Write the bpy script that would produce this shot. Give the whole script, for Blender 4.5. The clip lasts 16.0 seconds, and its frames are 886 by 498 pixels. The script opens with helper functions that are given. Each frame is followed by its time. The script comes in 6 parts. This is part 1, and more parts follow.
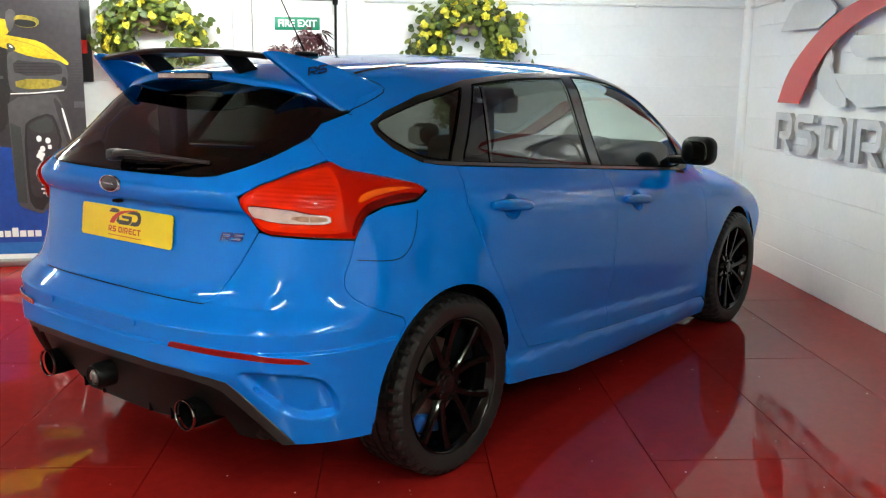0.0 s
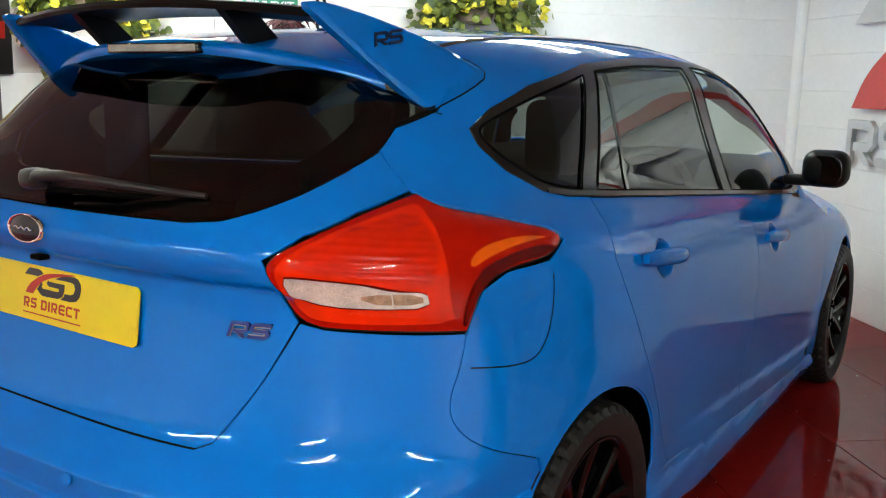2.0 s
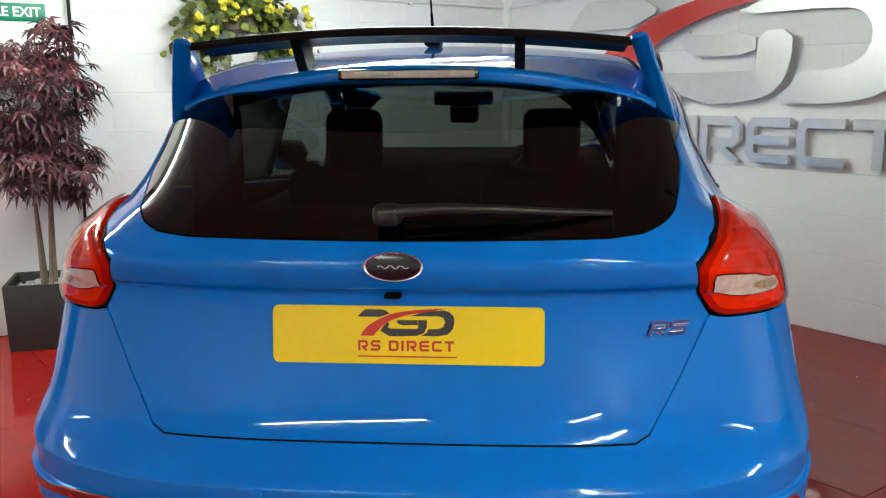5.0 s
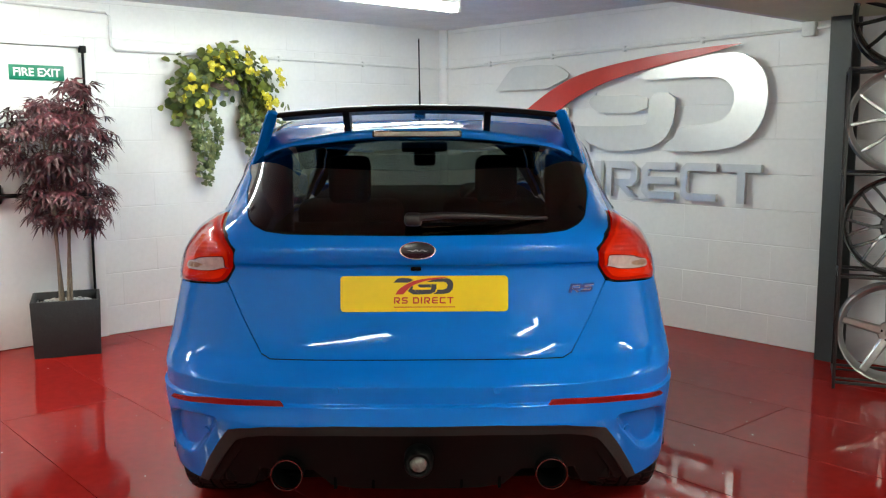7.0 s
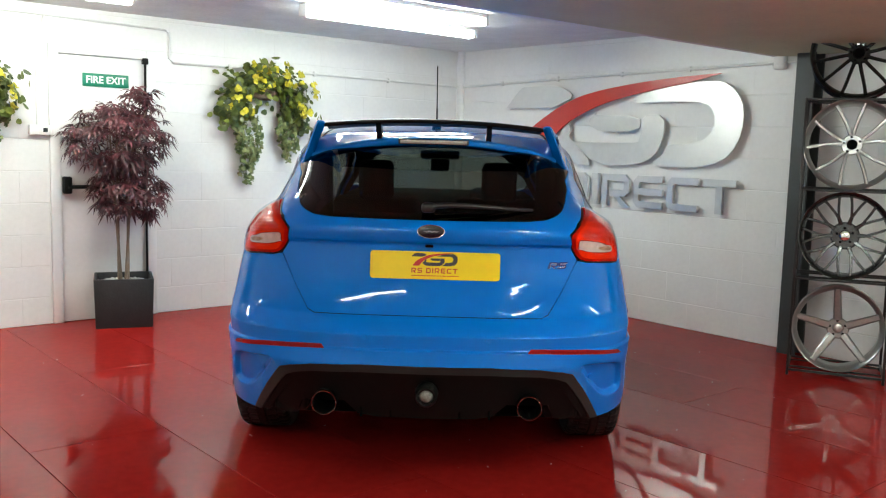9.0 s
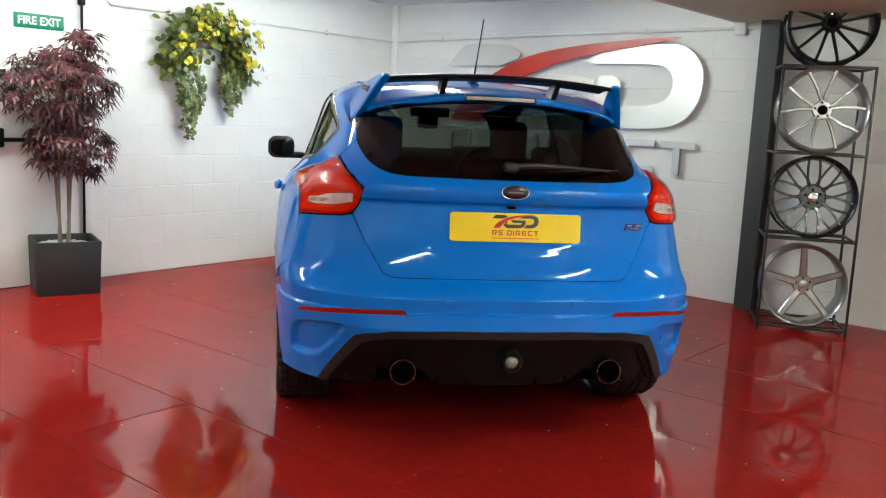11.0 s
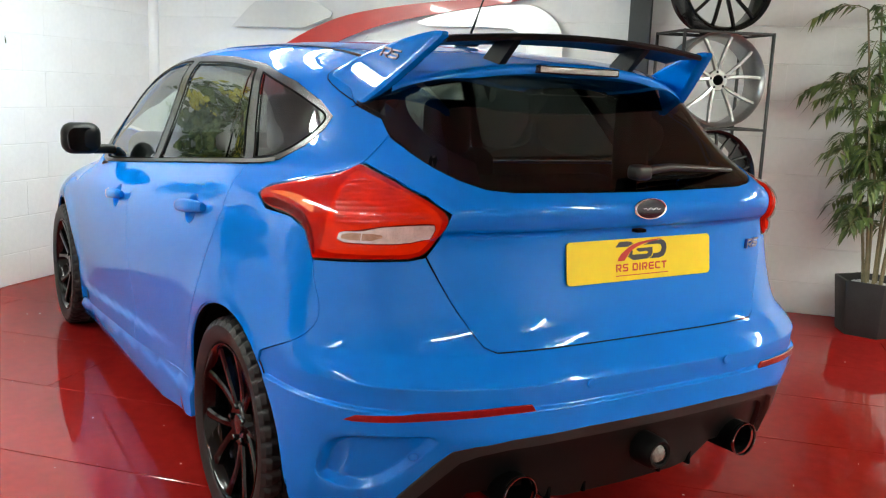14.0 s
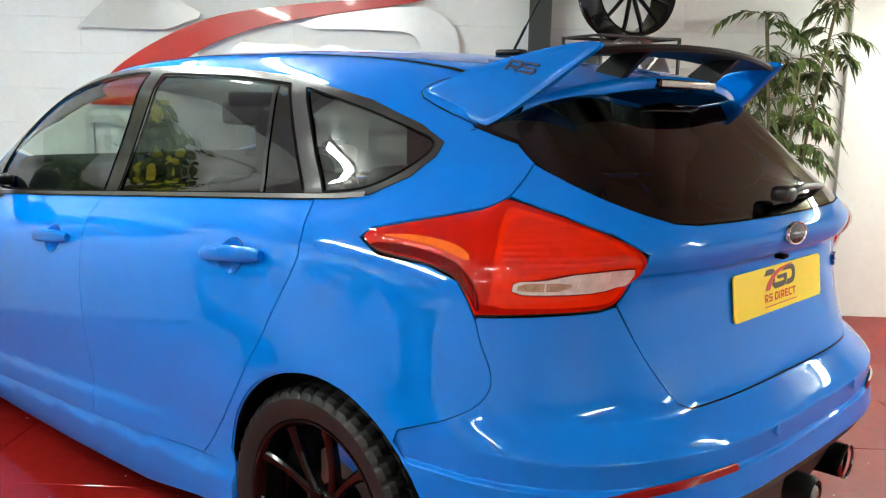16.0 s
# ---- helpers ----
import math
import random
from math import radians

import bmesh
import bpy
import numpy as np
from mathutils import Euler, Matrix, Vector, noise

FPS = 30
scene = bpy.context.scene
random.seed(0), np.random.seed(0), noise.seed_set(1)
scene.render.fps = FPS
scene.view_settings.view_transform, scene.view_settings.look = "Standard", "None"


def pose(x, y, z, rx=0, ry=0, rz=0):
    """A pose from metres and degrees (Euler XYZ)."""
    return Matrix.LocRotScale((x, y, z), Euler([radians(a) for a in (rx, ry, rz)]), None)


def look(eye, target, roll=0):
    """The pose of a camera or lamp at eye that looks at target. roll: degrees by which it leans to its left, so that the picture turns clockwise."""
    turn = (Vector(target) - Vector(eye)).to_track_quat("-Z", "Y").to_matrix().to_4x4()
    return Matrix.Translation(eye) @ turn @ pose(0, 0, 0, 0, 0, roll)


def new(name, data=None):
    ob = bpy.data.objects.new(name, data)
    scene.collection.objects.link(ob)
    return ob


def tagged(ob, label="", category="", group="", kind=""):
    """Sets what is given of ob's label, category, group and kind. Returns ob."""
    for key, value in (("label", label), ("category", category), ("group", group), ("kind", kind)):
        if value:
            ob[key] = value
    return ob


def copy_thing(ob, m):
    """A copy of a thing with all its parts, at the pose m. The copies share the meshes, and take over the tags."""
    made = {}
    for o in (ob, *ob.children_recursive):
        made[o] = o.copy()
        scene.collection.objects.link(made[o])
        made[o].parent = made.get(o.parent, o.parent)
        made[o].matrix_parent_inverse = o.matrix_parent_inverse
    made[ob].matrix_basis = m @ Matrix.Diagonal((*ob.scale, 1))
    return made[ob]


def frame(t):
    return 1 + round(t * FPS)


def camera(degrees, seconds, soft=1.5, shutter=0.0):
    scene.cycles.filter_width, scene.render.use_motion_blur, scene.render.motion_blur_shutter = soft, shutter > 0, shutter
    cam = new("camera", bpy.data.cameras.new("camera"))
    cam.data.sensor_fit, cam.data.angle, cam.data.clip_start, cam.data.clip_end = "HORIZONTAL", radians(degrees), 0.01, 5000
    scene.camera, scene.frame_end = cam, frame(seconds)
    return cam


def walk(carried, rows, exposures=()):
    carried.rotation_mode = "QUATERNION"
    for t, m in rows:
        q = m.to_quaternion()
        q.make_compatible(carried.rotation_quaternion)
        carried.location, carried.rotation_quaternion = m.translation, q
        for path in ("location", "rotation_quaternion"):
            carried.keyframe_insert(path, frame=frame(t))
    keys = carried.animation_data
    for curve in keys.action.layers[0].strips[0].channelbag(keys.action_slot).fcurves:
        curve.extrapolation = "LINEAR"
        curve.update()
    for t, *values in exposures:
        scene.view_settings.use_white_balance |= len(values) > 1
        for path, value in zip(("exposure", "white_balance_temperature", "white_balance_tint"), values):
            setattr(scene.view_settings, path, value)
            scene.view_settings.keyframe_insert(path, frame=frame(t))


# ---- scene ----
cam = camera(52.4, 16.0, soft=1.2)
PATH = [
    (0, (2.692, -2.418, 1.39), (1.485, -0.868, 1.016), 0.6),
    (0.5, (2.507, -2.205, 1.357), (1.289, -0.661, 0.993), 1.0),
    (1, (2.226, -2.016, 1.338), (1.026, -0.456, 0.982), 1.6),
    (1.5, (1.943, -1.874, 1.345), (0.783, -0.286, 0.979), 1.9),
    (2, (1.618, -1.727, 1.323), (0.521, -0.094, 0.965), 1.3),
    (2.5, (1.381, -1.68, 1.342), (0.364, -0.003, 0.953), 0.9),
    (3, (1.132, -1.798, 1.321), (0.276, -0.028, 0.95), -0.5),
    (3.5, (0.941, -1.922, 1.318), (0.227, -0.091, 0.946), -0.9),
    (4, (0.677, -2.072, 1.306), (0.173, -0.169, 0.953), -1.9),
    (4.2, (0.574, -2.116, 1.317), (0.151, -0.196, 0.952), -1.6),
    (6.3, (0.001, -3.031, 1.376), (0.021, -1.052, 1.089), -0.4),
    (6.5, (0.015, -3.151, 1.377), (0.039, -1.17, 1.101), -0.4),
    (7, (0.064, -3.478, 1.394), (0.078, -1.495, 1.136), -0.2),
    (7.5, (0.047, -3.757, 1.386), (0.066, -1.771, 1.149), 0.3),
    (8, (0.098, -4.033, 1.381), (0.091, -2.046, 1.154), 0.9),
    (8.5, (0.137, -4.233, 1.375), (0.105, -2.246, 1.152), 1.3),
    (8.7, (0.133, -4.297, 1.38), (0.1, -2.31, 1.155), 1.4),
    (10.8, (-0.749, -4.168, 1.333), (-0.451, -2.213, 1.037), 2.8),
    (11, (-0.848, -4.086, 1.339), (-0.506, -2.14, 1.031), 2.8),
    (11.5, (-1.061, -3.85, 1.326), (-0.606, -1.929, 1.006), 2.8),
    (12, (-1.224, -3.581, 1.337), (-0.655, -1.692, 1.003), 2.9),
    (12.5, (-1.414, -3.291, 1.33), (-0.71, -1.45, 0.992), 3.0),
    (13, (-1.525, -2.991, 1.304), (-0.703, -1.198, 0.97), 3.1),
    (13.5, (-1.602, -2.715, 1.314), (-0.674, -0.977, 0.969), 2.8),
    (14, (-1.698, -2.452, 1.316), (-0.646, -0.787, 0.972), 2.3),
    (14.5, (-1.761, -2.192, 1.305), (-0.597, -0.6, 0.97), 1.9),
    (15, (-1.819, -1.933, 1.314), (-0.56, -0.417, 0.97), 1.5),
    (15.5, (-1.987, -1.748, 1.319), (-0.615, -0.331, 0.987), 1.7),
    (16, (-2.17, -1.599, 1.334), (-0.719, -0.263, 1.006), 1.5),
]
walk(cam, [(t, look(eye, target, roll)) for t, eye, target, roll in PATH], [(0, -0.12), (2, -0.22), (3.5, -0.26), (7, -0.36), (8.5, -0.36), (11, -0.20), (13, 0.0), (15, 0.11), (16, 0.12)])

# ---- world and light: a closed showroom lit by fluorescent battens ----
world = bpy.data.worlds.new("world")
world.use_nodes = True
world.node_tree.nodes["Background"].inputs[0].default_value = (0.02, 0.02, 0.022, 1)
scene.world = world
scene.view_settings.exposure = 0.0

# ---- materials ----
def material(name, base, rough=0.5, metal=0.0, coat=0.0, spec=0.5, vary=0.0, scale=8.0, bump=0.0, bump_scale=60.0, wear=0.0, alpha=None, dark=None):
    """A procedural surface: a base colour that varies at two scales, uneven roughness and fine relief."""
    m = bpy.data.materials.new(name)
    m.use_nodes = True
    nt = m.node_tree
    bsdf = nt.nodes["Principled BSDF"]
    bsdf.inputs["Base Color"].default_value = (*base, 1)
    bsdf.inputs["Roughness"].default_value = rough
    bsdf.inputs["Metallic"].default_value = metal
    bsdf.inputs["Coat Weight"].default_value = coat
    bsdf.inputs["Coat Roughness"].default_value = 0.02
    bsdf.inputs["Specular IOR Level"].default_value = spec
    if vary or bump or wear:
        co = nt.nodes.new("ShaderNodeTexCoord")
        big = nt.nodes.new("ShaderNodeTexNoise")
        big.inputs["Scale"].default_value, big.inputs["Detail"].default_value = scale, 6
        nt.links.new(co.outputs["Object"], big.inputs["Vector"])
    if vary:
        fine = nt.nodes.new("ShaderNodeTexNoise")
        fine.inputs["Scale"].default_value, fine.inputs["Detail"].default_value = scale * 9, 4
        nt.links.new(co.outputs["Object"], fine.inputs["Vector"])
        add = nt.nodes.new("ShaderNodeMath")
        add.operation = "ADD"
        nt.links.new(big.outputs["Fac"], add.inputs[0])
        nt.links.new(fine.outputs["Fac"], add.inputs[1])
        ramp = nt.nodes.new("ShaderNodeMapRange")
        ramp.inputs["From Min"].default_value, ramp.inputs["From Max"].default_value = 0.7, 1.3
        nt.links.new(add.outputs[0], ramp.inputs["Value"])
        mix = nt.nodes.new("ShaderNodeMix")
        mix.data_type = "RGBA"
        low = dark if dark else tuple(c * (1 - vary) for c in base)
        mix.inputs["A"].default_value = (*low, 1)
        mix.inputs["B"].default_value = (*(min(1, c * (1 + vary * 0.5)) for c in base), 1)
        nt.links.new(ramp.outputs[0], mix.inputs["Factor"])
        nt.links.new(mix.outputs["Result"], bsdf.inputs["Base Color"])
    if wear:
        rr = nt.nodes.new("ShaderNodeMapRange")
        rr.inputs["From Min"].default_value, rr.inputs["From Max"].default_value = 0.3, 0.7
        rr.inputs["To Min"].default_value, rr.inputs["To Max"].default_value = max(0.02, rough - wear), rough + wear
        nt.links.new(big.outputs["Fac"], rr.inputs["Value"])
        nt.links.new(rr.outputs[0], bsdf.inputs["Roughness"])
    if bump:
        grain = nt.nodes.new("ShaderNodeTexNoise")
        grain.inputs["Scale"].default_value, grain.inputs["Detail"].default_value = bump_scale, 5
        nt.links.new(co.outputs["Object"], grain.inputs["Vector"])
        bn = nt.nodes.new("ShaderNodeBump")
        bn.inputs["Strength"].default_value, bn.inputs["Distance"].default_value = bump, 0.004
        nt.links.new(grain.outputs["Fac"], bn.inputs["Height"])
        nt.links.new(bn.outputs["Normal"], bsdf.inputs["Normal"])
    return m


def glass(name, tint, gloss=0.01, face=0.06):
    """Thin glazing: what lies behind shows through the tint, and the face mirrors more at a slant."""
    m = bpy.data.materials.new(name)
    m.use_nodes = True
    nt = m.node_tree
    nt.nodes.remove(nt.nodes["Principled BSDF"])
    clear, shine, facing, fall, fres, mix = (nt.nodes.new("ShaderNode" + k) for k in ("BsdfTransparent", "BsdfGlossy", "LayerWeight", "Math", "Math", "MixShader"))
    clear.inputs["Color"].default_value = (*tint, 1)
    shine.inputs["Roughness"].default_value = gloss
    facing.inputs["Blend"].default_value = 0.5
    fall.operation, fall.inputs[1].default_value = "POWER", 5.0
    fres.operation, fres.inputs[1].default_value, fres.inputs[2].default_value = "MULTIPLY_ADD", 0.93, face
    nt.links.new(facing.outputs["Facing"], fall.inputs[0])
    nt.links.new(fall.outputs[0], fres.inputs[0])
    nt.links.new(fres.outputs[0], mix.inputs[0])
    nt.links.new(clear.outputs[0], mix.inputs[1])
    nt.links.new(shine.outputs[0], mix.inputs[2])
    nt.links.new(mix.outputs[0], nt.nodes["Material Output"].inputs["Surface"])
    return m


def glowing(name, colour, strength):
    m = bpy.data.materials.new(name)
    m.use_nodes = True
    bsdf = m.node_tree.nodes["Principled BSDF"]
    bsdf.inputs["Base Color"].default_value = (0.8, 0.8, 0.8, 1)
    bsdf.inputs["Emission Color"].default_value = (*colour, 1)
    bsdf.inputs["Emission Strength"].default_value = strength
    return m


PAINT = material("blue_paint", (0.0, 0.166, 0.635), rough=0.5, metal=0.0, spec=0.0, coat=0.8, vary=0.04, scale=900)
PAINT.node_tree.nodes["Principled BSDF"].inputs["Coat IOR"].default_value = 1.46
GLOSS_BLACK = material("gloss_black", (0.008, 0.008, 0.009), rough=0.1, spec=0.4, coat=0.25, vary=0.1, scale=30)
TRIM_BLACK = material("window_trim_black", (0.010, 0.010, 0.0105), rough=0.24, spec=0.45, coat=0.12, vary=0.1, scale=30)
WIPER = material("wiper_plastic", (0.012, 0.0115, 0.0115), rough=0.36, spec=0.5, vary=0.15, scale=25, bump=0.1, bump_scale=500)
SATIN_BLACK = material("satin_black_plastic", (0.0045, 0.0048, 0.0048), rough=0.42, spec=0.14, bump=0.1, bump_scale=900, vary=0.15, scale=25)
DULL_BLACK = material("dull_black", (0.002, 0.002, 0.002), rough=0.9, spec=0.05, vary=0.2, scale=20)
GREY_PLASTIC = material("grey_plastic", (0.021, 0.025, 0.0245), rough=0.4, spec=0.35, bump=0.12, bump_scale=700, vary=0.12, scale=20)
RUBBER = material("tyre_rubber", (0.013, 0.013, 0.0135), rough=0.5, spec=0.3, vary=0.3, scale=14, bump=0.2, bump_scale=250)
RIM_BLACK = material("rim_black", (0.003, 0.0032, 0.0034), rough=0.1, metal=0.0, spec=0.3, coat=0.0, vary=0.1, scale=20)
STEEL = material("brake_steel", (0.32, 0.25, 0.22), rough=0.4, metal=0.85, vary=0.35, scale=18, bump=0.1)
CALIPER = material("caliper_blue", (0.008, 0.12, 0.5), rough=0.3, coat=0.5, vary=0.1)
CHROME = material("chrome", (0.75, 0.75, 0.76), rough=0.07, metal=1.0, wear=0.03)
DARK_GLASS = glass("privacy_glass", (0.105, 0.122, 0.112), face=0.052)
SIDE_GLASS = glass("side_glass", (0.16, 0.172, 0.16), face=0.08)
CLEAR_GLASS = glass("clear_glass", (0.76, 0.84, 0.78))
TRIM = material("interior_black", (0.0035, 0.0065, 0.008), rough=0.8, spec=0.1, vary=0.25, scale=30, bump=0.3, bump_scale=300)
LENS_RED = material("lens_red", (0.78, 0.025, 0.002), rough=0.4, vary=0.12, scale=5, spec=0.0)
LENS_MID = material("lens_mid_red", (0.46, 0.008, 0.002), rough=0.4, vary=0.15, scale=5, spec=0.0)
LENS_RIB = material("lens_rib_red", (0.66, 0.016, 0.002), rough=0.22, vary=0.15, scale=6, spec=0.15)
LENS_COVER = glass("lens_cover", (0.985, 0.93, 0.92), gloss=0.012, face=0.022)
LENS_SMOKE = material("lens_smoke", (0.52, 0.36, 0.25), rough=0.25, metal=0.2, vary=0.5, scale=70)
LENS_GREY = material("lens_grey", (0.16, 0.16, 0.155), rough=0.25, metal=0.2, coat=1.0, vary=0.5, scale=90)
SATIN_METAL = material("satin_trim", (0.15, 0.148, 0.145), rough=0.34, metal=1.0, wear=0.05)
TIP_CHROME = material("exhaust_chrome", (0.36, 0.355, 0.35), rough=0.14, metal=1.0, wear=0.05)
BRIGHT = material("bright_metal", (0.86, 0.86, 0.87), rough=0.2, metal=1.0, wear=0.04)
MIRROR = material("mirror_glass", (0.45, 0.46, 0.47), rough=0.015, metal=1.0, wear=0.005)
LENS_DEEP = material("lens_deep_red", (0.13, 0.004, 0.003), rough=0.5, vary=0.4, scale=60, spec=0.0)
LENS_CLEAR = material("lens_clear", (0.80, 0.77, 0.74), rough=0.25, metal=0.2, vary=0.35, scale=40, bump=0.5, bump_scale=120)
LENS_AMBER = material("lens_amber", (0.86, 0.14, 0.005), rough=0.3, vary=0.2, scale=30, spec=0.1)
LAMP_PALE = material("lens_pale", (0.40, 0.40, 0.37), rough=0.25, coat=0.6, vary=0.35, scale=30)
MARK_NAVY = material("mark_navy", (0.001, 0.012, 0.06), rough=0.3, coat=0.2, vary=0.1, scale=60)
REFLECT_RED = material("reflector_red", (0.22, 0.006, 0.007), rough=0.22, coat=0.8, vary=0.25, scale=120)
PLATE_YELLOW = material("plate_yellow", (0.90, 0.68, 0.0), rough=0.32, coat=0.4, vary=0.03, scale=6)
INK_GREY = material("ink_grey", (0.045, 0.04, 0.05), rough=0.4, vary=0.2, scale=30)
INK_RED = material("ink_red", (0.55, 0.03, 0.02), rough=0.4, vary=0.15, scale=30)
BADGE_NAVY = material("badge_navy", (0.003, 0.004, 0.014), rough=0.25, coat=0.3, vary=0.2, scale=60)
BADGE_BLUE = material("badge_blue", (0.01, 0.03, 0.22), rough=0.2, coat=1.0, vary=0.2, scale=60)
WALL = material("white_wall_paint", (0.80, 0.795, 0.775), rough=0.42, vary=0.04, scale=3, bump=0.18, bump_scale=70, wear=0.06)
CEILING = material("ceiling_paint", (0.74, 0.74, 0.72), rough=0.7, vary=0.12, scale=5, bump=0.6, bump_scale=35)
SOFFIT = material("soffit_paint", (0.58, 0.59, 0.40), rough=0.7, vary=0.08, scale=4, bump=0.2)
RED_FLOOR = material("red_floor_paint", (0.275, 0.012, 0.010), rough=0.6, vary=0.14, scale=2.2, spec=0.0)


def polish(m, rough, base, most):
    """A hard gloss over a matt floor: it mirrors more at a slant, up to a limit that its wear sets."""
    nt = m.node_tree
    face, fall, amount, top, shine, mix = (nt.nodes.new("ShaderNode" + k) for k in ("LayerWeight", "Math", "Math", "Math", "BsdfGlossy", "MixShader"))
    face.inputs["Blend"].default_value = 0.5
    fall.operation, fall.inputs[1].default_value = "POWER", 5.0
    amount.operation, amount.inputs[1].default_value, amount.inputs[2].default_value = "MULTIPLY_ADD", 0.96, base
    top.operation, top.inputs[1].default_value = "MINIMUM", most
    shine.inputs["Roughness"].default_value = rough
    for a, b in ((face.outputs["Facing"], fall.inputs[0]), (fall.outputs[0], amount.inputs[0]), (amount.outputs[0], top.inputs[0]), (top.outputs[0], mix.inputs[0]),
                 (nt.nodes["Principled BSDF"].outputs[0], mix.inputs[1]), (shine.outputs[0], mix.inputs[2]), (mix.outputs[0], nt.nodes["Material Output"].inputs["Surface"])):
        nt.links.new(a, b)


polish(RED_FLOOR, 0.04, 0.045, 0.19)
JOINT = material("dark_joint", (0.075, 0.016, 0.015), rough=0.7, vary=0.3)
DOOR_WHITE = material("door_white", (0.80, 0.795, 0.78), rough=0.32, vary=0.04, scale=3)
PVC = material("white_conduit", (0.74, 0.74, 0.72), rough=0.4, vary=0.06)
GREEN_SIGN = material("sign_green", (0.0, 0.20, 0.105), rough=0.35, vary=0.06)
WHITE_INK = material("sign_white", (0.85, 0.87, 0.85), rough=0.4, vary=0.04)
ALU = material("brushed_aluminium", (0.66, 0.66, 0.65), rough=0.36, metal=0.8, vary=0.06, scale=3, wear=0.03)
SIGN_RED = material("sign_red", (0.50, 0.022, 0.016), rough=0.3, coat=0.4, vary=0.08, scale=4)
POST_GREY = material("post_grey", (0.040, 0.044, 0.044), rough=0.5, vary=0.15, scale=6)
RACK_BLACK = material("rack_black", (0.012, 0.012, 0.012), rough=0.4, vary=0.2)
SLATE = material("planter_slate", (0.018, 0.018, 0.019), rough=0.6, vary=0.35, scale=14, bump=0.4, bump_scale=60)
PEBBLE = material("planter_stones", (0.45, 0.44, 0.42), rough=0.7, vary=0.4, scale=40, bump=0.8, bump_scale=90)
BARK = material("bark", (0.22, 0.16, 0.115), rough=0.8, vary=0.4, scale=25, bump=0.5)
CANE = material("cane", (0.20, 0.17, 0.09), rough=0.6, vary=0.4, scale=20, bump=0.3)
SILVER = material("rim_silver", (0.36, 0.355, 0.345), rough=0.28, metal=0.85, vary=0.14, scale=8)
GUNMETAL = material("rim_gunmetal", (0.075, 0.076, 0.078), rough=0.24, metal=0.9, coat=0.2, vary=0.12, scale=8)
RIM_DARK = material("rim_dark", (0.022, 0.022, 0.023), rough=0.26, metal=0.7, coat=0.4, vary=0.12, scale=8)
BANNER_BLACK = material("banner_black", (0.012, 0.011, 0.012), rough=0.4, vary=0.2, scale=3)
BANNER_BLUE = material("banner_blue", (0.005, 0.060, 0.34), rough=0.4, vary=0.3, scale=2)
BANNER_GREY = material("banner_grey", (0.075, 0.072, 0.076), rough=0.4, vary=0.3, scale=2)
BANNER_SLATE = material("banner_slate", (0.034, 0.028, 0.033), rough=0.4, vary=0.3, scale=3)
BANNER_SKY = material("banner_sky", (0.02, 0.16, 0.48), rough=0.4, vary=0.2, scale=3)
BANNER_OLIVE = material("banner_olive", (0.30, 0.23, 0.025), rough=0.4, vary=0.5, scale=6)
BANNER_YELLOW = material("banner_yellow", (0.64, 0.43, 0.012), rough=0.4, vary=0.35, scale=7)
DUST = material("dust", (0.7, 0.62, 0.6), rough=0.9, vary=0.2)
TUBE_GLOW = glowing("lamp_diffuser", (0.91, 1.0, 0.92), 71.0)
# Weaker and stronger copies of the glow, tuned to balance car and walls.
TUBE_WEAK = glowing("lamp_diffuser_weak", (0.91, 1.0, 0.92), 68.0)
TUBE_STRONG = glowing("lamp_diffuser_strong", (0.91, 1.0, 0.92), 105.0)
FITTING = material("lamp_body", (0.78, 0.78, 0.76), rough=0.4, vary=0.05)


def leafy(name, a, b, rough=0.45):
    """Leaves: each one takes its own shade between two colours."""
    m = material(name, a, rough=rough, bump=0.2, bump_scale=80)
    nt = m.node_tree
    geo, mix = nt.nodes.new("ShaderNodeNewGeometry"), nt.nodes.new("ShaderNodeMix")
    mix.data_type = "RGBA"
    mix.inputs["A"].default_value, mix.inputs["B"].default_value = (*a, 1), (*b, 1)
    nt.links.new(geo.outputs["Random Per Island"], mix.inputs["Factor"])
    nt.links.new(mix.outputs["Result"], nt.nodes["Principled BSDF"].inputs["Base Color"])
    return m


MAPLE = leafy("maple_leaf", (0.022, 0.005, 0.008), (0.115, 0.019, 0.026))
PALM = leafy("palm_leaf", (0.026, 0.060, 0.014), (0.150, 0.200, 0.050))
IVY = leafy("ivy_leaf", (0.045, 0.085, 0.022), (0.24, 0.27, 0.11))
BUSH = leafy("bush_leaf", (0.022, 0.045, 0.007), (0.15, 0.18, 0.024))
PETAL = leafy("yellow_petal", (0.44, 0.38, 0.015), (0.68, 0.60, 0.05))
# ---- the car's body as one smooth surface: x across, y ahead from the rear axle, z up ----
def table(v, xs, ys):
    """Smooth monotone curve through a short table."""
    xs, ys = np.asarray(xs, float), np.asarray(ys, float)
    h, d = np.diff(xs), np.diff(ys) / np.diff(xs)
    m = np.r_[d[0], np.where(d[:-1] * d[1:] > 0, 2 * d[:-1] * d[1:] / (d[:-1] + d[1:] + 1e-12), 0), d[-1]]
    v = np.clip(np.asarray(v, float), xs[0], xs[-1])
    i = np.clip(np.searchsorted(xs, v) - 1, 0, len(h) - 1)
    t = (v - xs[i]) / h[i]
    return ((1 + 2 * t) * (1 - t) ** 2 * ys[i] + t * (1 - t) ** 2 * h[i] * m[i]
            + t * t * (3 - 2 * t) * ys[i + 1] + t * t * (t - 1) * h[i] * m[i + 1])


def smax(a, b, k):
    h = np.maximum(k - np.abs(a - b), 0) / k
    return np.maximum(a, b) + h * h * k / 4


AXLE = 2.648


